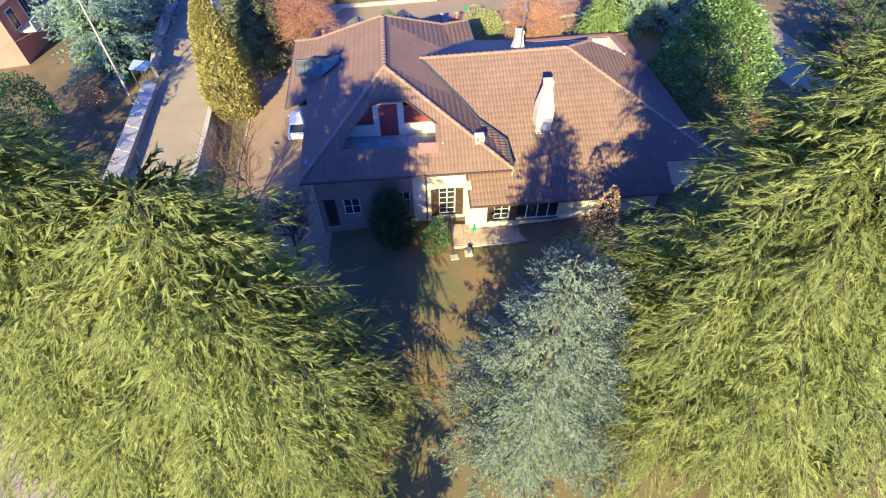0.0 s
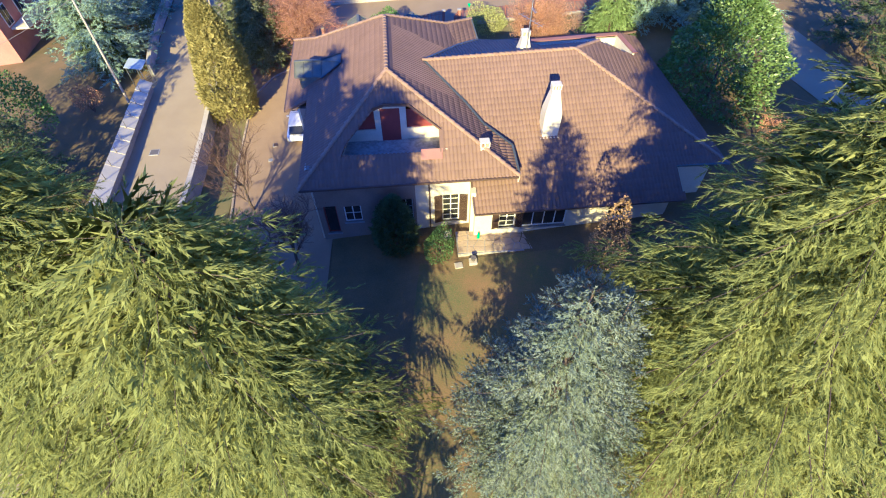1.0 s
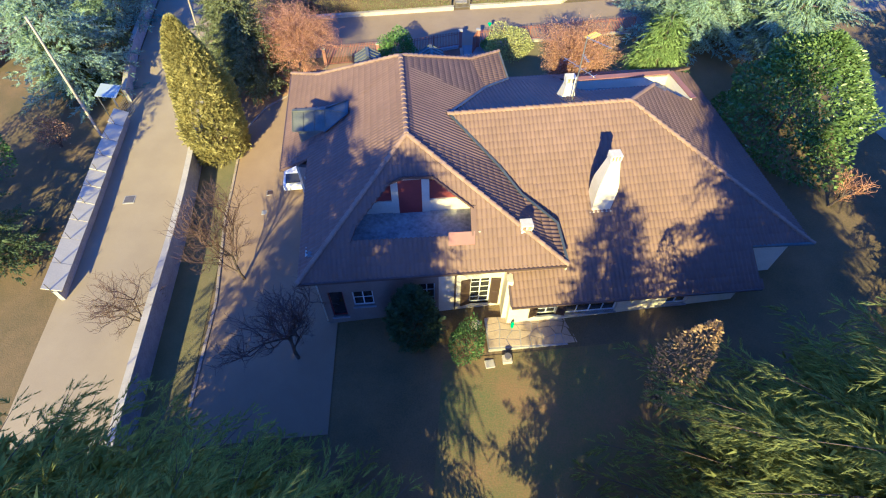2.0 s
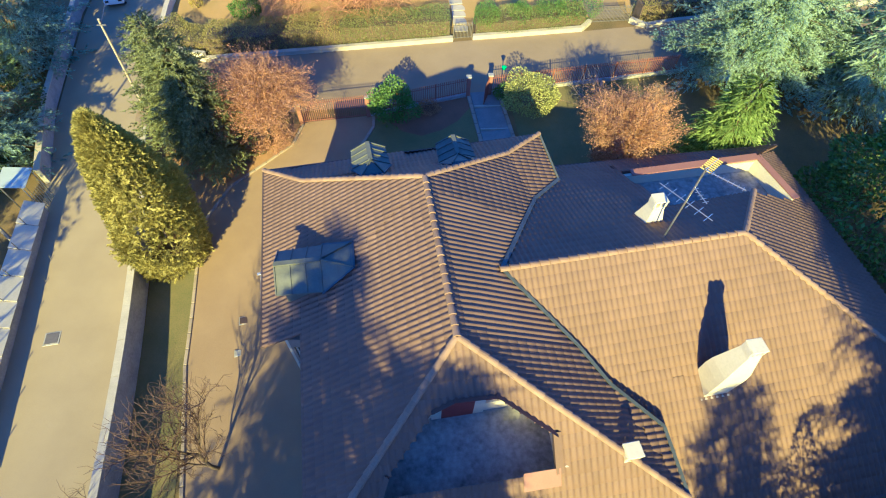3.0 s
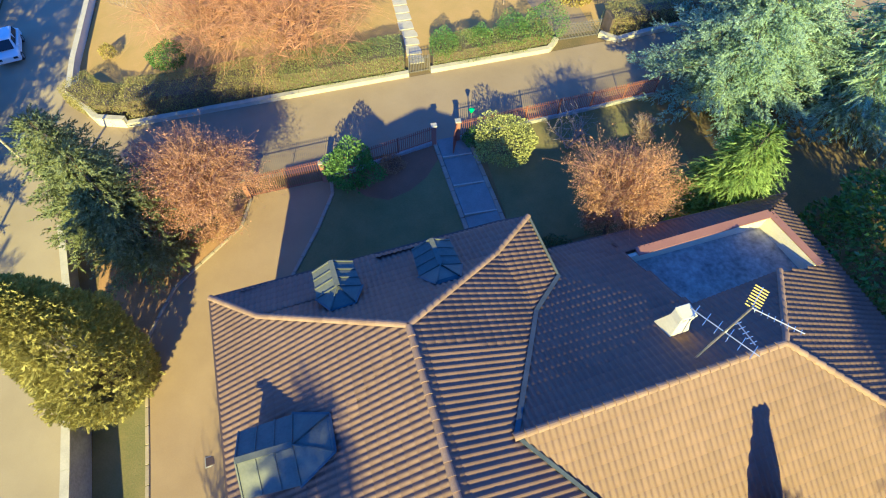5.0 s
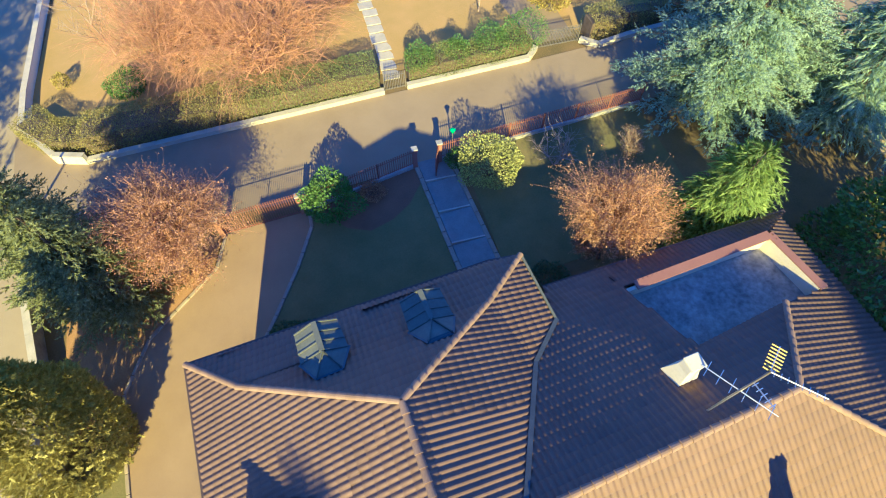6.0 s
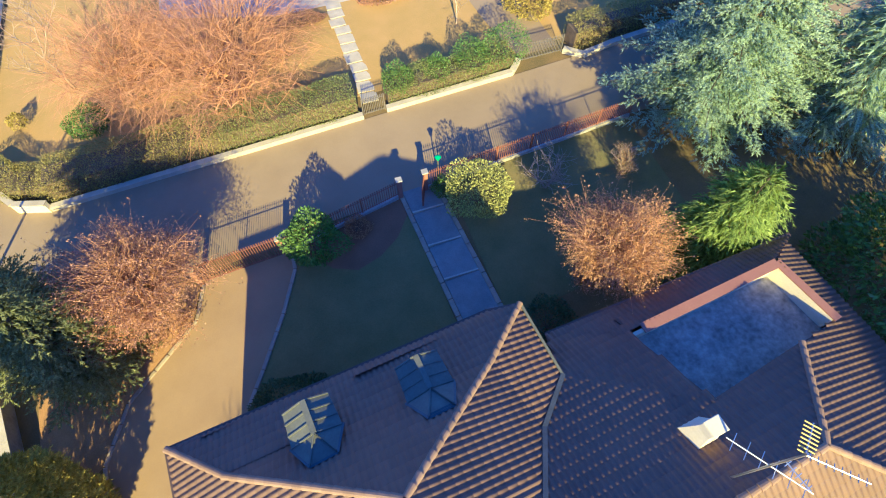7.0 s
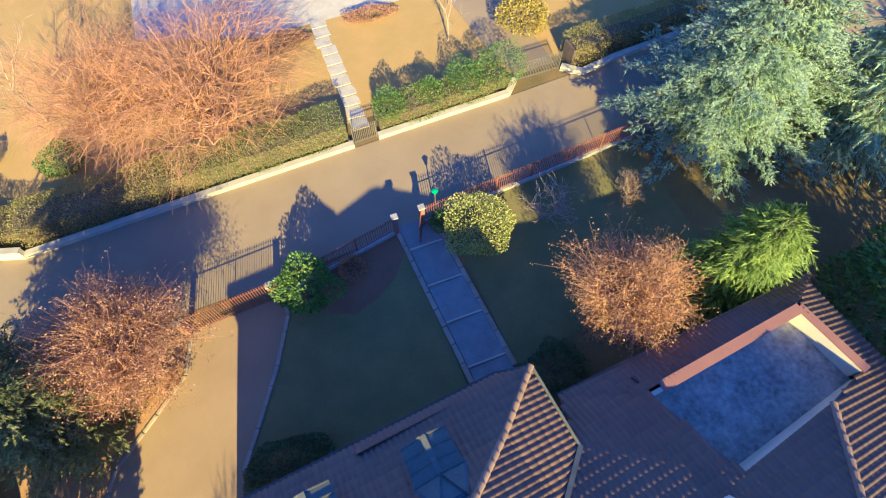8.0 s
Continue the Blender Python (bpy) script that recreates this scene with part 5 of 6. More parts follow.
column_tree("sparse_tree", 8.7, 18.9, 7.6, 0.95, M_AMBER, "slender young tree with a few russet leaves", 1500, 48, leaf="leaf", size=0.17, shape=0.5, clumps=26, low=0.12)
bare_tree("bare_tree", -9.4, 21.6, 6.4, 0.75, M_DARKTWIG, "dark bare tree beside the driveway", 49, levels=5, trunk_r=0.11, first=0.27, lean=(-0.15, 0.1), upright=0.7)
bare_tree("bare_tree", -13.9, 27.2, 6.3, 0.6, M_DARKTWIG, "dark bare tree at the driveway edge", 50, levels=5, trunk_r=0.10, first=0.3, upright=0.8)
bare_tree("bare_shrub", -19.4, 24.5, 3.0, 0.8, M_DARKTWIG, "bare brown shrub at the garden wall", 51, levels=4, trunk_r=0.05, stems=3, first=0.3, category="shrub")
column_tree("evergreen_shrub", -3.1, 22.6, 4.0, 1.25, M_DARKCON, "dark evergreen column against the house wall", 2300, 52, size=0.36)
shrub(-0.4, 21.6, 1.9, 0.95, M_BUSH, "dark green shrub beside the patio", 2400, 53, 0.12)
# neighbours' planting
bare_tree("bare_tree", -8.0, 63.3, 8.6, 1.1, M_TWIG, "wide bare tree with dense reddish twigs", 61, levels=4, trunk_r=0.22, first=0.30, upright=0.4, stems=2, droop=0.3, ball=(0, 0, 0.45, 7.0, 5.0, 950))
bare_tree("bare_tree", -14.2, 65.5, 7.6, 1.1, M_TWIG, "wide bare tree with dense reddish twigs", 62, levels=4, trunk_r=0.18, first=0.30, upright=0.4, stems=2, droop=0.3, ball=(0, 0, 0.45, 6.4, 4.6, 800))
bare_tree("bare_tree", -19.4, 69.0, 6.8, 0.9, M_PALETWIG, "young pale bare tree", 63, levels=4, trunk_r=0.09, first=0.38)
shrub(-17.9, 64.0, 1.5, 1.25, M_BUSH, "green evergreen shrub on the dry lawn", 2600, 64, 0.16)
shrub(-22.8, 66.4, 0.6, 0.5, M_GOLD, "small golden shrub by the street wall", 700, 65, 0.13)
shrub(13.5, 63.8, 3.6, 1.6, M_GOLD, "golden yellow shrub by the driveway gate", 3600, 66, 0.17)
bare_tree("young_tree", 8.2, 64.6, 6.0, 0.5, M_PALETWIG, "young pale staked tree on the lawn", 67, levels=3, trunk_r=0.06, first=0.5)
conifer("blue_cedar", -32.8, 47.5, 14.5, 5.4, M_ATLAS, "silvery blue cedar beside the street", kind="spruce", seed=74, power=0.6, droop=0.15, density=0.9, size=1.2)
conifer("blue_cedar", -34.2, 59.5, 14.0, 5.6, M_ATLAS, "silvery blue cedar beside the street", kind="spruce", seed=75, power=0.6, droop=0.15, density=0.8, size=1.2)
conifer("blue_cedar", -38.5, 58.0, 9.0, 5.2, M_ATLAS, "silvery blue cedar across the street", seed=68, power=0.6, droop=0.15, density=0.8, size=1.2)
conifer("blue_cedar", -33.5, 48.0, 4.5, 2.6, M_DARKCON, "dark conifer across the street", seed=69, power=0.6, droop=0.2, density=1.1, size=1.1)
shrub(-36.0, 36.0, 4.0, 3.4, M_BUSH, "broad green shrub in the neighbour's garden", 5000, 70, 0.25)
shrub(-33.0, 52.0, 2.5, 2.6, M_DARKCON, "dark green shrub behind the street wall", 3500, 71, 0.2)
shrub(-32.0, 40.5, 0.6, 1.0, M_DEADLEAF, "russet shrub behind the white fence", 1300, 72, 0.14)
conifer("dark_conifer", -30.5, 29.0, 7.5, 3.6, M_DARKCON, "dark conifer in the neighbour's garden", kind="spruce", seed=73, power=0.7, density=0.8, size=1.2)


# ---------------------------------------------------------------- walls, hedges, fences
def along(p, q, f):
    return (p[0] + (q[0] - p[0]) * f, p[1] + (q[1] - p[1]) * f)


def low_wall(name, pts, thick, h, mat, label, cap=None, step=2.0, category="wall"):
    root = thing(name, *pts[0], g(*pts[0]), label, category, kind="structure")
    for a, b in zip(pts[:-1], pts[1:]):
        n = max(1, round(math.dist(a, b) / step))
        for i in range(n):
            p, q = along(a, b, i / n), along(a, b, (i + 1) / n)
            bm = bmesh.new()
            za, zb = g(*p), g(*q)
            L = math.dist(p, q)
            rot = Matrix.Rotation(math.atan2(q[1] - p[1], q[0] - p[0]), 4, "Z")
            sh = Matrix.Identity(4)
            sh[2][0] = (zb - za) / L
            c = Matrix.Translation(((p[0] + q[0]) / 2, (p[1] + q[1]) / 2, (za + zb) / 2)) @ rot @ sh
            box(bm, None, (1, 1, 1), m=c @ Matrix.Translation((0, 0, h / 2 - 0.3)) @ Matrix.Diagonal((L, thick, h + 0.6, 1)))
            part("wall_panel", bm, mat, root)
            if cap:
                bm = bmesh.new()
                box(bm, None, (1, 1, 1), m=c @ Matrix.Translation((0, 0, h + 0.03)) @ Matrix.Diagonal((L - 0.012, thick + 0.1, 0.07, 1)))
                part("coping_stone", bm, cap, root)
    return root


low_wall("garden_wall", [(-20.55, 40.5), (-20.4, 39.3), (-17.98, 23.6), (-14.8, 2)], 0.28, 1.75, M_CONC, "tall concrete garden wall beside the street", M_KERB, category="garden wall")
low_wall("garden_wall", [(-22.8, 49.6), (-20.6, 40.6)], 0.28, 1.0, M_CONC, "concrete garden wall beside the street", M_KERB, category="garden wall")
low_wall("lane_wall", [(-20.4, 58.25), (-0.55, 58.25)], 0.3, 0.32, M_KERB, "low pale wall under the hedge along the lane", M_KERB, category="garden wall")
low_wall("lane_wall", [(1.05, 58.25), (9.9, 58.2), (10.75, 59.1)], 0.3, 0.32, M_KERB, "low pale wall under the hedge along the lane", M_KERB, category="garden wall")
low_wall("lane_wall", [(14.0, 58.9), (15.0, 57.9), (17.5, 58.2), (40, 58.9)], 0.3, 0.32, M_KERB, "low pale wall under the hedge along the lane", M_KERB, category="garden wall")
low_wall("street_wall", [(-20.4, 58.2), (-22.4, 58.9), (-24.9, 62.2), (-25.3, 66), (-25.9, 85)], 0.3, 0.75, M_PLASTER, "pale wall along the street corner", M_KERB, category="garden wall")
low_wall("street_wall", [(-28.6, 46.0), (-31.0, 53.5), (-33.6, 67), (-34.6, 85)], 0.3, 1.2, M_CONC, "grey wall across the street", M_KERB, category="garden wall")


def hedge(pts, w, h, label, seed, mat=M_HEDGE, lumps=0.06, n_per_m=1250):
    """A clipped hedge: a leafy box with an uneven surface."""
    rs = np.random.RandomState(seed)
    root = thing("hedge", *pts[0], g(*pts[0]), label, "hedge")
    P, N = [], []
    for a, b in zip(pts[:-1], pts[1:]):
        L = math.dist(a, b)
        u = np.array([(b[0] - a[0]) / L, (b[1] - a[1]) / L, 0])
        v = np.array([-u[1], u[0], 0])
        n = int(L * n_per_m * (w + 2 * h) / 4)
        s = rs.rand(n) * L
        peri = rs.rand(n) * (w + 2 * h)
        k = peri - h
        y = np.clip(k, 0, w) - w / 2
        z = np.where(k < 0, peri, np.where(k > w, h - (k - w), h))
        nv = np.where((k < 0)[:, None], -v, np.where((k > w)[:, None], v, [[0, 0, 1.0]]))
        x0 = a[0] + u[0] * s + v[0] * y
        y0 = a[1] + u[1] * s + v[1] * y
        gz = np.array([g(p, q) for p, q in zip(x0, y0)])
        lump = lumps * (np.sin(s * 1.7 + seed) + np.sin(s * 0.6 + 1.3 * y))
        p = np.stack([x0, y0, gz + z], -1) + nv * (lump - 0.22 * rs.rand(n) ** 2)[:, None]
        P.append(p)
        N.append(nv)
    P, N = np.concatenate(P), np.concatenate(N)
    n = len(P)
    M = basis(N + rs.normal(0, 0.7, (n, 3)), N + rs.normal(0, 0.5, (n, 3)), 0.095 * rs.uniform(0.6, 1.3, n), rs.uniform(-1, 1, n))
    V, F = scatter(*LEAF_T, M, P)
    raw_mesh("foliage", V, F, mat, root)
    bm = bmesh.new()
    for a, b in zip(pts[:-1], pts[1:]):
        k = max(1, round(math.dist(a, b) / 2))
        for i in range(k):
            p, q = along(a, b, i / k), along(a, b, (i + 1) / k)
            zz = min(g(*p), g(*q))
            box(bm, None, (1, 1, 1), m=slab(p, q, w - 0.7, zz - 0.1, zz + h - 0.4))
    tagged(part("branchwork", bm, M_BARK, root), kind="stuff")
    return root


hedge([(-20.3, 59.75), (-9.5, 59.65)], 2.4, 1.85, "clipped yellowing hedge along the lane", 1)
hedge([(-9.5, 59.6), (-0.75, 59.5)], 2.2, 1.9, "clipped green hedge along the lane", 2, M_HEDGE_G, 0.10)
hedge([(1.3, 59.2), (10.2, 59.3)], 1.8, 1.5, "mixed clipped hedge beside the gate", 3, M_HEDGE_G, 0.14)
hedge([(-20.3, 60.0), (-22.6, 60.6), (-24.4, 62.6)], 2.2, 1.4, "clipped yellowing hedge at the street corner", 4)
hedge([(14.6, 59.3), (17.0, 59.4)], 1.9, 1.75, "brown and green clipped hedge block", 5)
hedge([(17.5, 59.6), (36, 60)], 1.6, 1.6, "shaded hedge along the lane", 6)
for i, (x, y, r, h) in enumerate(((2.3, 59.5, 1.0, 2.1), (4.9, 59.5, 0.85, 2.0), (7.3, 59.5, 1.15, 2.4), (9.7, 59.5, 1.5, 2.9))):
    tagged(shrub(x, y, g(x, y) + h, r, M_BUSH, "rounded green shrub in the hedge", 2600, 80 + i, 0.11), group="clipped shrubs in the hedge")


def picket_fence(a, b, h, label, mat=M_IRON, base=0.28, gap=0.135, name="iron_fence", group=""):
    """An iron fence: two rails, posts and pointed pickets, on a low kerb."""
    root = thing(name, *a, g(*a), label, "gate" if "gate" in name else "fence", group)
    L = math.dist(a, b)
    n = max(2, int(L / gap))
    bm = bmesh.new()
    box(bm, None, (1, 1, 1), m=Matrix.Translation((0, 0, base + (h - base) / 2)) @ Matrix.Diagonal((0.034, 0.034, h - base, 1)))
    bmesh.ops.create_cone(bm, segments=4, radius1=0.04, radius2=0.0, depth=0.13, matrix=Matrix.Translation((0, 0, h + 0.05)))
    me = bpy.data.meshes.new("picket")
    bm.to_mesh(me)
    bm.free()
    me.materials.append(mat)
    for i in range(n + 1):
        p = along(a, b, i / n)
        ob = new("picket", me)
        under(ob, root)
        ob.matrix_basis = Matrix.Translation((*p, g(*p)))
    k = max(1, round(L / 2.2))
    for i in range(k + 1):
        p = along(a, b, i / k)
        bm = bmesh.new()
        box(bm, (*p, g(*p) + h / 2 + 0.02), (0.06, 0.06, h + 0.1))
        part("post", bm, mat, root)
    for zz in (base + 0.08, h - 0.14):
        bm = bmesh.new()
        A, B = Vector((*a, g(*a) + zz)), Vector((*b, g(*b) + zz))
        q = (B - A).to_track_quat("X", "Z").to_matrix().to_4x4()
        box(bm, None, (1, 1, 1), m=Matrix.Translation((A + B) / 2) @ q @ Matrix.Diagonal((L, 0.05, 0.03, 1)))
        part("rail", bm, mat, root)
    return root


FENCE_W, GATE_W, FENCE_E = [(-7.2, 50.05), (-0.05, 51.35)], [(-11.9, 49.85), (-7.3, 50.0)], [(1.55, 51.35), (15.2, 52.0)]
low_wall("fence_kerb", FENCE_W, 0.25, 0.26, M_CONC, "low concrete base of the iron fence", category="garden wall")
low_wall("fence_kerb", FENCE_E, 0.25, 0.26, M_CONC, "low concrete base of the iron fence", category="garden wall")
picket_fence(*FENCE_W, 1.45, "rust-red iron picket fence along the lane")
picket_fence(*FENCE_E, 1.45, "rust-red iron picket fence along the lane")
picket_fence(*GATE_W, 1.75, "closed rust-red iron driveway gate", base=0.08, name="driveway_gate")
picket_fence((1.45, 51.25), (1.0, 50.2), 1.5, "open rust-red iron garden gate", base=0.08, name="garden_gate")
picket_fence((-0.5, 58.45), (0.98, 58.45), 1.3, "closed grey iron garden gate in the hedge", M_GREYIRON, 0.06, 0.11, "garden_gate")
picket_fence((10.85, 59.15), (13.9, 59.0), 1.3, "closed grey iron driveway gate", M_GREYIRON, 0.06, 0.11, "driveway_gate")


def pillar(x, y, h, s, label):
    root = thing("gate_pillar", x, y, g(x, y), label, "pillar", "gate pillars along the lane")
    bm = bmesh.new()
    box(bm, (x, y, g(x, y) + h / 2 - 0.1), (s, s, h + 0.2), bev=0.015)
    part("shaft", bm, M_FASCIA, root)
    bm = bmesh.new()
    box(bm, (x, y, g(x, y) + h + 0.04), (s + 0.1, s + 0.1, 0.08), bev=0.02)
    part("cap", bm, M_CONC, root)


for x, y in ((-0.05, 51.3), (1.5, 51.3), (-7.25, 50.0), (-12.0, 49.8)):
    pillar(x, y, 1.6, 0.28, "rust-brown gate pillar with stone cap")


def garden_lamp():
    x, y = 2.5, 51.9
    z = g(x, y)
    root = thing("garden_lamp", x, y, z, "short lamp post with green glass head by the gate", "lamp")
    bm = bmesh.new()
    cyl(bm, (x, y, z - 0.1), (x, y, z + 1.55), 0.035)
    part("post", bm, M_GREYIRON, root)
    bm = bmesh.new()
    bmesh.ops.create_cone(bm, cap_ends=True, segments=12, radius1=0.07, radius2=0.17, depth=0.25, matrix=Matrix.Translation((x, y, z + 1.66)))
    part("shade", bm, M_GREEN, root, "green glass shade")
    bm = bmesh.new()
    bmesh.ops.create_cone(bm, cap_ends=True, segments=12, radius1=0.19, radius2=0.05, depth=0.08, matrix=Matrix.Translation((x, y, z + 1.82)))
    part("cap", bm, M_GREEN, root)


garden_lamp()


def pole(x, y, h, tip, label, r=0.11):
    z = g(x, y)
    root = thing("utility_pole", x, y, z, label, "pole")
    bm = bmesh.new()
    cyl(bm, (x, y, z - 0.3), (x + tip[0], y + tip[1], z + h), r, r * 0.7, 10)
    part("shaft", bm, M_POLE, root)
    bm = bmesh.new()
    cyl(bm, (x + tip[0] - 0.25, y + tip[1], z + h - 0.35), (x + tip[0] + 0.25, y + tip[1], z + h - 0.35), 0.03)
    part("crossarm", bm, M_GREYIRON, root)
    return Vector((x + tip[0], y + tip[1], z + h - 0.3))


p1 = pole(-29.0, 41.3, 9.6, (-0.3, 0.6), "pale leaning wooden utility pole")
p2 = pole(-24.2, 53.2, 8.5, (2.2, -3.2), "pale leaning utility pole at the lane corner", 0.09)


def cable(a, b, sag, label="black overhead cable between poles"):
    cu = bpy.data.curves.new("cable", "CURVE")
    cu.dimensions, cu.bevel_depth, cu.bevel_resolution = "3D", 0.015, 1
    s = cu.splines.new("POLY")
    s.points.add(20)
    for i in range(21):
        f = i / 20
        p = a.lerp(b, f) - Vector((0, 0, sag * 4 * f * (1 - f)))
        s.points[i].co = (*p, 1)
    cu.materials.append(M_GREYIRON)
    tagged(new("overhead_cable", cu), label, "cable")


cable(p1, Vector((-41.0, 36.0, 4.0)), 0.6)
cable(p2, Vector((-30.5, 80.0, 7.5)), 0.8)


def panel_fence():
    """White translucent panels on steel posts along the street, with a sheet canopy at the end."""
    pts = [(-24.9, 26.0), (-25.6, 30.0), (-26.9, 38.0), (-27.7, 43.4)]
    root = thing("panel_fence", *pts[0], g(*pts[0]), "low wall with white sloping cover slabs along the street", "fence")
    for a, b in zip(pts[:-1], pts[1:]):
        n = round(math.dist(a, b) / 1.8)
        ang = math.atan2(b[1] - a[1], b[0] - a[0])
        for i in range(n):
            p, q = along(a, b, i / n), along(a, b, (i + 1) / n)
            c = along(p, q, 0.5)
            zz = g(*c)
            bm = bmesh.new()
            box(bm, None, (1, 1, 1), m=slab(p, q, 0.25, zz - 0.4, zz + 0.95))
            part("wall_panel", bm, M_CONC, root)
            bm = bmesh.new()
            box(bm, None, (1, 1, 1), m=Matrix.Translation((c[0] - 0.1, c[1], zz + 1.12)) @ Matrix.Rotation(ang, 4, "Z") @ Matrix.Rotation(radians(28), 4, "X") @ Matrix.Diagonal((math.dist(p, q) * 0.985, 1.05, 0.05, 1)))
            part("sloping_cover", bm, M_PLASTER, root, "white sloping cover slab")
            bm = bmesh.new()
            cyl(bm, (p[0] - 0.15, p[1], zz + 0.9), (p[0] - 0.15, p[1], zz + 1.75), 0.03, n=6)
            part("post", bm, M_GREYIRON, root)
    can = thing("gate_canopy", -28.6, 44.4, g(-28.6, 44.4), "small canopy of pale plastic sheet over a gate", "canopy")
    z = g(-28.6, 44.4)
    bm = bmesh.new()
    box(bm, None, (1, 1, 1), m=Matrix.Translation((-28.7, 44.4, z + 2.25)) @ Matrix.Rotation(radians(12), 4, "Y") @ Matrix.Rotation(radians(7), 4, "Z") @ Matrix.Diagonal((1.5, 1.7, 0.04, 1)))
    part("sheet", bm, M_AWNING, can)
    for dx, dy in ((-0.6, -0.7), (0.6, -0.7), (-0.6, 0.7), (0.6, 0.7)):
        bm = bmesh.new()
        cyl(bm, (-28.7 + dx, 44.4 + dy, z - 0.2), (-28.7 + dx, 44.4 + dy, z + 2.2), 0.04, n=6)
        part("post", bm, M_CHROME, can)
    for k in range(7):
        bm = bmesh.new()
        cyl(bm, (-27.75 + 0.0, 43.6 + k * 0.2, z - 0.1), (-27.75, 43.6 + k * 0.2, z + 1.6), 0.02, n=5)
        part("gate_bar", bm, M_CHROME, can)


panel_fence()


# ---------------------------------------------------------------- cars, neighbours, small things
def car(x, y, rz, paint, label, L=3.9, W=1.65, H=1.45):
    z = g(x, y) + 0.04
    root = thing("car", x, y, z, label, "car")
    R = Matrix.Translation((x, y, z)) @ Matrix.Rotation(radians(rz), 4, "Z")
    side = [(-L / 2, 0.35), (-L / 2 + 0.05, 0.72), (-L / 2 + 0.95, 0.88), (L / 2 - 0.45, 0.92), (L / 2, 0.85), (L / 2, 0.35)]
    cab = [(-L / 2 + 0.8, 0.86), (-L / 2 + 1.45, H), (L / 2 - 0.65, H), (L / 2 - 0.12, 0.9)]
    for prof, w, nm, mat in ((side, W, "body", paint), (cab, W - 0.22, "cabin", paint)):
        bm = bmesh.new()
        k = 0.0 if nm == "body" else 0.10
        A = [bm.verts.new(R @ Vector((px, -w / 2 + k * (pz > 1), pz))) for px, pz in prof]
        B = [bm.verts.new(R @ Vector((px, w / 2 - k * (pz > 1), pz))) for px, pz in prof]
        n = len(prof)
        bm.faces.new(A)
        bm.faces.new(B[::-1])
        for i in range(n):
            bm.faces.new((A[i], B[i], B[(i + 1) % n], A[(i + 1) % n]))
        bmesh.ops.recalc_face_normals(bm, faces=bm.faces)
        bmesh.ops.bevel(bm, geom=list(bm.edges), offset=0.05, segments=2, affect="EDGES")
        part(nm, bm, mat, root)
    glass = [((-L / 2 + 0.82, 0.92), (-L / 2 + 1.40, H - 0.06), W - 0.42, "windscreen"), ((L / 2 - 0.14, 0.95), (L / 2 - 0.60, H - 0.06), W - 0.42, "rear_window")]
    for (x0, z0), (x1, z1), w, nm in glass:
        bm = bmesh.new()
        o = -0.025 if nm == "windscreen" else 0.025
        q = [R @ Vector(p) for p in ((x0 + o, -w / 2, z0), (x0 + o, w / 2, z0), (x1 + o, w / 2 - 0.08, z1), (x1 + o, -w / 2 + 0.08, z1))]
        vs = [bm.verts.new(p) for p in q]
        f = bm.faces.new(vs)
        e = bmesh.ops.extrude_face_region(bm, geom=[f])
        bmesh.ops.translate(bm, vec=(0, 0, 0.02), verts=[v for v in e["geom"] if isinstance(v, bmesh.types.BMVert)])
        bmesh.ops.recalc_face_normals(bm, faces=bm.faces)
        part(nm, bm, M_GLASS, root)
    for s in (-1, 1):
        for a, b in ((-L / 2 + 1.2, -L / 2 + 2.0), (-L / 2 + 2.1, L / 2 - 0.55)):
            bm = bmesh.new()
            y0, y1 = s * (W / 2 - 0.10), s * (W / 2 - 0.185)
            q = [R @ Vector(p) for p in ((a, y0, 0.95), (b + 0.12, y0, 0.95), (b, y1, H - 0.1), (a + 0.25, y1, H - 0.1))]
            vs = [bm.verts.new(p) for p in q]
            bm.faces.new(vs)
            part("side_window", bm, M_GLASS, root)
        for wx in (-L / 2 + 0.72, L / 2 - 0.7):
            bm = bmesh.new()
            cyl(bm, R @ Vector((wx, s * (W / 2 - 0.2), 0.3)), R @ Vector((wx, s * (W / 2 + 0.01), 0.3)), 0.3, n=16)
            t = part("wheel", bm, M_TYRE, root)
            bm = bmesh.new()
            cyl(bm, R @ Vector((wx, s * (W / 2 - 0.1), 0.3)), R @ Vector((wx, s * (W / 2 + 0.02), 0.3)), 0.18, n=12)
            part("rim", bm, M_CHROME, t)
        bm = bmesh.new()
        box(bm, None, (1, 1, 1), m=R @ Matrix.Translation((-L / 2, s * (W / 2 - 0.28), 0.66)) @ Matrix.Diagonal((0.06, 0.3, 0.14, 1)))
        part("headlight", bm, M_GLASS, root)
        bm = bmesh.new()
        box(bm, None, (1, 1, 1), m=R @ Matrix.Translation((-L / 2 + 1.15, s * (W / 2 + 0.07), 0.95)) @ Matrix.Diagonal((0.1, 0.18, 0.12, 1)))
        part("mirror", bm, paint, root)
    return root


car(-12.15, 36.3, 278, M_CARWHITE, "white hatchback parked on the driveway under the eave")
car(-30.9, 69.3, 104, M_CARWHITE, "pale small estate car parked on the shaded street")


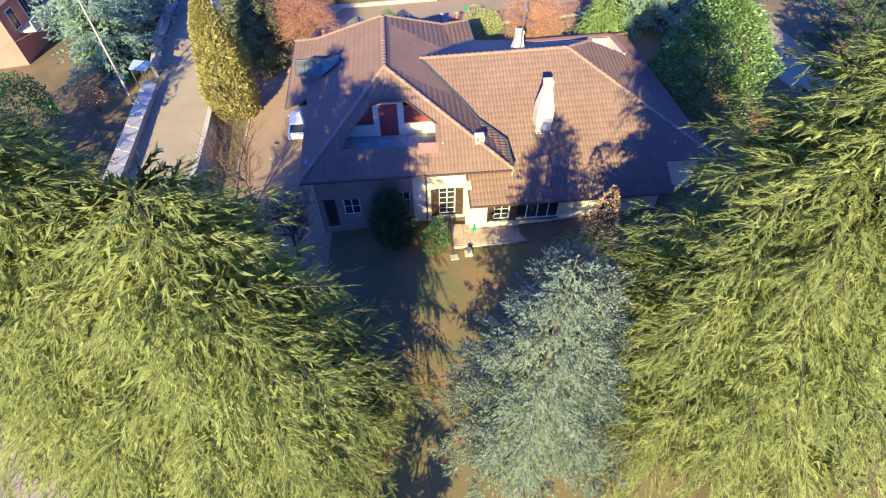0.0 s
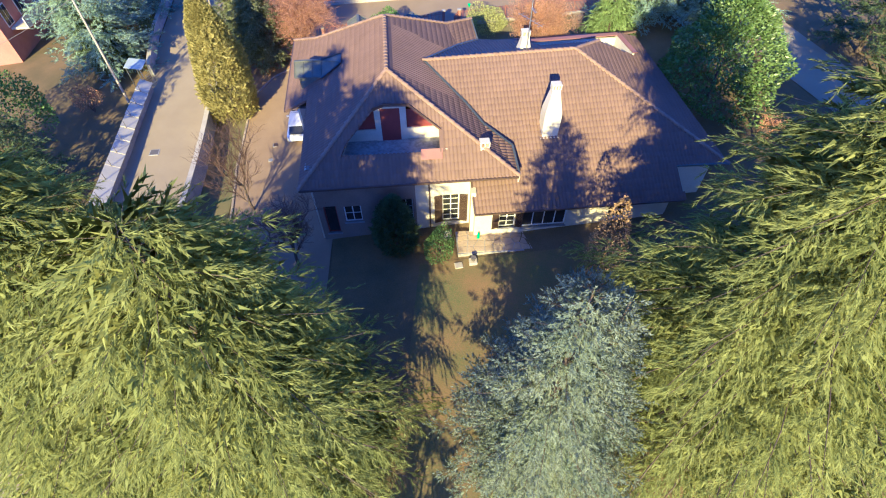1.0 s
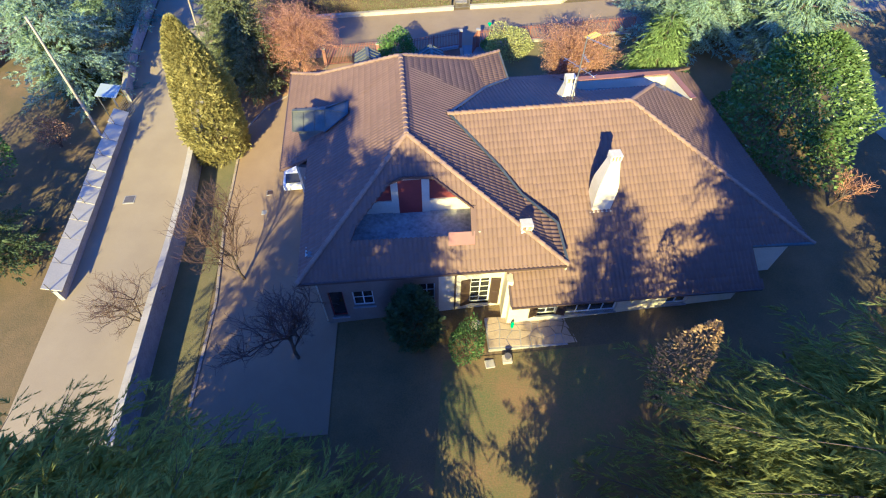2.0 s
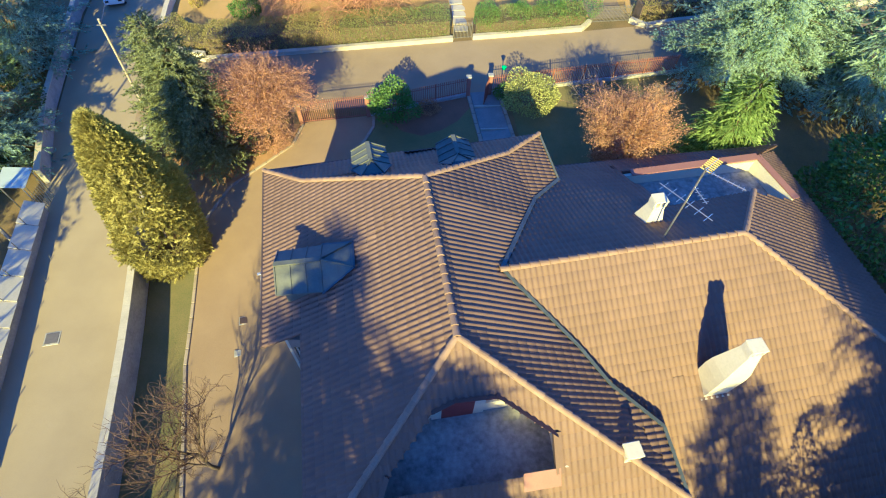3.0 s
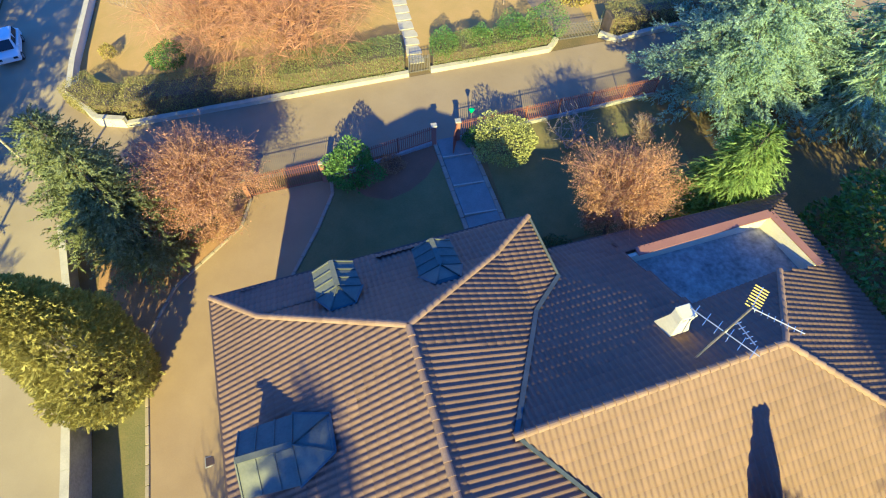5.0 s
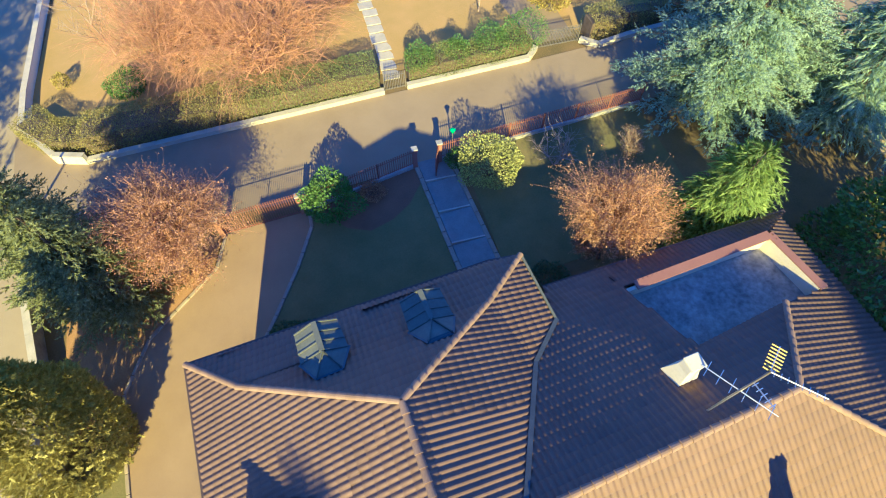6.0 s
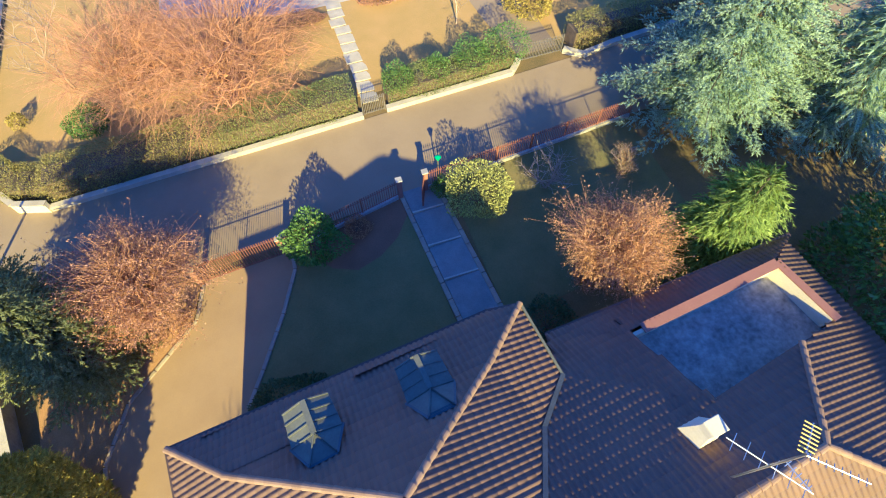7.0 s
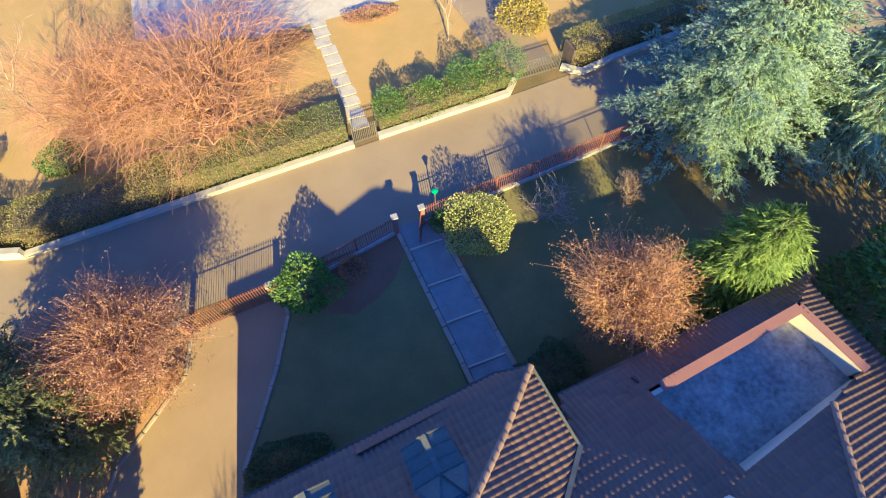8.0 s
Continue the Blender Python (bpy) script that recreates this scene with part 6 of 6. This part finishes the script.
def neighbour_house():
    root = thing("neighbour_house", -47, 54, g(-47, 54), "red rendered house with orange tiled roof and balcony", "house")
    c, rz = (-50.0, 56.0), 8
    z = g(*c)
    R = Matrix.Translation((*c, z)) @ Matrix.Rotation(radians(rz), 4, "Z")
    bm = bmesh.new()
    box(bm, None, (1, 1, 1), m=R @ Matrix.Translation((0, 0, 3)) @ Matrix.Diagonal((9, 12, 6.4, 1)))
    part("wall", bm, M_BRICK, root)
    bm = bmesh.new()
    q = [(-5.2, -6.8, 6.2), (5.2, -6.8, 6.2), (5.2, 6.8, 6.2), (-5.2, 6.8, 6.2), (0, -3, 8.4), (0, 3, 8.4)]
    v = [bm.verts.new(R @ Vector(p)) for p in q]
    for f in ((0, 1, 4), (1, 2, 5, 4), (2, 3, 5), (3, 0, 4, 5), (3, 2, 1, 0)):
        bm.faces.new([v[i] for i in f])
    part("roof", bm, M_CAP, root, "orange tiled hip roof")
    for k, yy in enumerate((-4, -1, 2.2)):
        bm = bmesh.new()
        box(bm, None, (1, 1, 1), m=R @ Matrix.Translation((4.5, yy, 4.3)) @ Matrix.Diagonal((0.12, 1.3, 2.0, 1)))
        w = part("window", bm, M_WHITE, root)
        for s in (-0.3, 0.3):
            bm = bmesh.new()
            box(bm, None, (1, 1, 1), m=R @ Matrix.Translation((4.56, yy + s, 4.3)) @ Matrix.Diagonal((0.06, 0.5, 1.8, 1)))
            part("pane", bm, M_GLASS, w)
    bm = bmesh.new()
    box(bm, None, (1, 1, 1), m=R @ Matrix.Translation((5.4, -1, 3.1)) @ Matrix.Diagonal((1.7, 7, 0.2, 1)))
    b = part("balcony", bm, M_PLASTER, root)
    bm = bmesh.new()
    box(bm, None, (1, 1, 1), m=R @ Matrix.Translation((6.2, -1, 3.65)) @ Matrix.Diagonal((0.1, 7, 0.9, 1)))
    part("railing", bm, M_PLASTER, b)


neighbour_house()
drape("terrace_paving", [(-13, 74.5), (-4.5, 71.0), (0.1, 70.6), (7.5, 70.2)], [(-13, 84), (-4, 84), (0.1, 84), (8, 84)], M_KERB, 0.06, "bright pale paved terrace of the neighbouring house", "paving")
drape("gravel_drive", [(11.0, 59.6), (10.2, 64), (9.5, 72)], [(13.9, 59.6), (13.8, 64), (14.5, 72)], M_LANE, 0.05, "pale gravel drive behind the grey gate", "driveway", n=16)


def stepping_path():
    root = thing("stepping_path", 0.2, 64, g(0.2, 64), "pale stone slab path through the dry lawn", "path", kind="structure")
    rnd = random.Random(3)
    y = 59.4
    while y < 70.4:
        h = rnd.uniform(0.95, 1.25)
        bm = bmesh.new()
        box(bm, (0.25 - (y - 59.4) * 0.02 + rnd.uniform(-0.12, 0.12), y + h / 2, g(0.2, y) + 0.04), (1.15, h - 0.07, 0.1), rnd.uniform(-3, 3), 0.015)
        part("stepping_slab", bm, M_KERB, root)
        y += h


stepping_path()
for pts, mat, lab, sd in (([(-2.6, 69.3), (0, 0)], M_PINKLEAF, "low reddish shrub bed by the terrace", 91), ([(3.8, 69.3), (0, 0)], M_PINKLEAF, "low reddish shrub bed by the terrace", 92)):
    shrub(pts[0][0], pts[0][1], g(*pts[0]) + 0.8, 1.9, mat, lab, 2600, sd, 0.12, wide=0.7)


def manhole(x, y, w, label, mat):
    root = thing("manhole_cover", x, y, g(x, y), label, "manhole cover")
    bm = bmesh.new()
    box(bm, (x, y, g(x, y) + 0.02), (w, w, 0.07), 8, 0.01)
    part("frame", bm, M_CONC, root)
    bm = bmesh.new()
    box(bm, (x, y, g(x, y) + 0.035), (w * 0.82, w * 0.82, 0.07), 8, 0.01)
    part("lid", bm, mat, root)


manhole(-24.3, 34.6, 0.8, "square cast-iron cover in the street", M_GREYIRON)
manhole(-14.0, 34.8, 0.5, "square drain grate in the driveway", M_GUTTER)
manhole(-14.0, 32.9, 0.4, "square drain grate in the driveway", M_CONC)


def urn():
    x, y = 1.75, 21.1
    z = g(x, y)
    root = thing("garden_urn", x, y, z, "small dark urn on a pale stone plinth", "urn")
    bm = bmesh.new()
    box(bm, (x, y, z + 0.08), (0.5, 0.45, 0.3), 5, 0.02)
    part("plinth", bm, M_KERB, root)
    bm = bmesh.new()
    bmesh.ops.create_cone(bm, cap_ends=True, segments=14, radius1=0.10, radius2=0.18, depth=0.3, matrix=Matrix.Translation((x, y, z + 0.38)))
    part("bowl", bm, M_GREYIRON, root)
    st = thing("stepping_stone", 0.85, 20.9, g(0.85, 20.9), "pale square stone slab in the grass", "stone")
    bm = bmesh.new()
    box(bm, (0.85, 20.9, g(0.85, 20.9) + 0.04), (0.5, 0.45, 0.12), 10, 0.02)
    part("block", bm, M_KERB, st)
    pot = thing("plant_pot", 0.15, 22.9, 0.16, "round pale terracotta pot near the door", "pot")
    bm = bmesh.new()
    bmesh.ops.create_uvsphere(bm, u_segments=16, v_segments=10, radius=0.27, matrix=Matrix.Translation((0.15, 22.9, 0.42)))
    part("bowl", bm, M_PLASTER, pot, smooth=True)
    bm = bmesh.new()
    bmesh.ops.create_cone(bm, cap_ends=True, segments=14, radius1=0.12, radius2=0.2, depth=0.08, matrix=Matrix.Translation((0.15, 22.9, 0.68)))
    part("rim", bm, M_PLASTER, pot)
    jar = thing("watering_bottle", 2.15, 22.95, 0.2, "bright green plastic bottle on the patio", "bottle")
    bm = bmesh.new()
    cyl(bm, (2.15, 22.95, 0.18), (2.15, 22.95, 0.5), 0.09, 0.09, 12)
    part("body", bm, M_GREEN, jar)
    bm = bmesh.new()
    cyl(bm, (2.15, 22.95, 0.5), (2.15, 22.95, 0.66), 0.08, 0.03, 12)
    part("neck", bm, M_GREEN, jar)


urn()
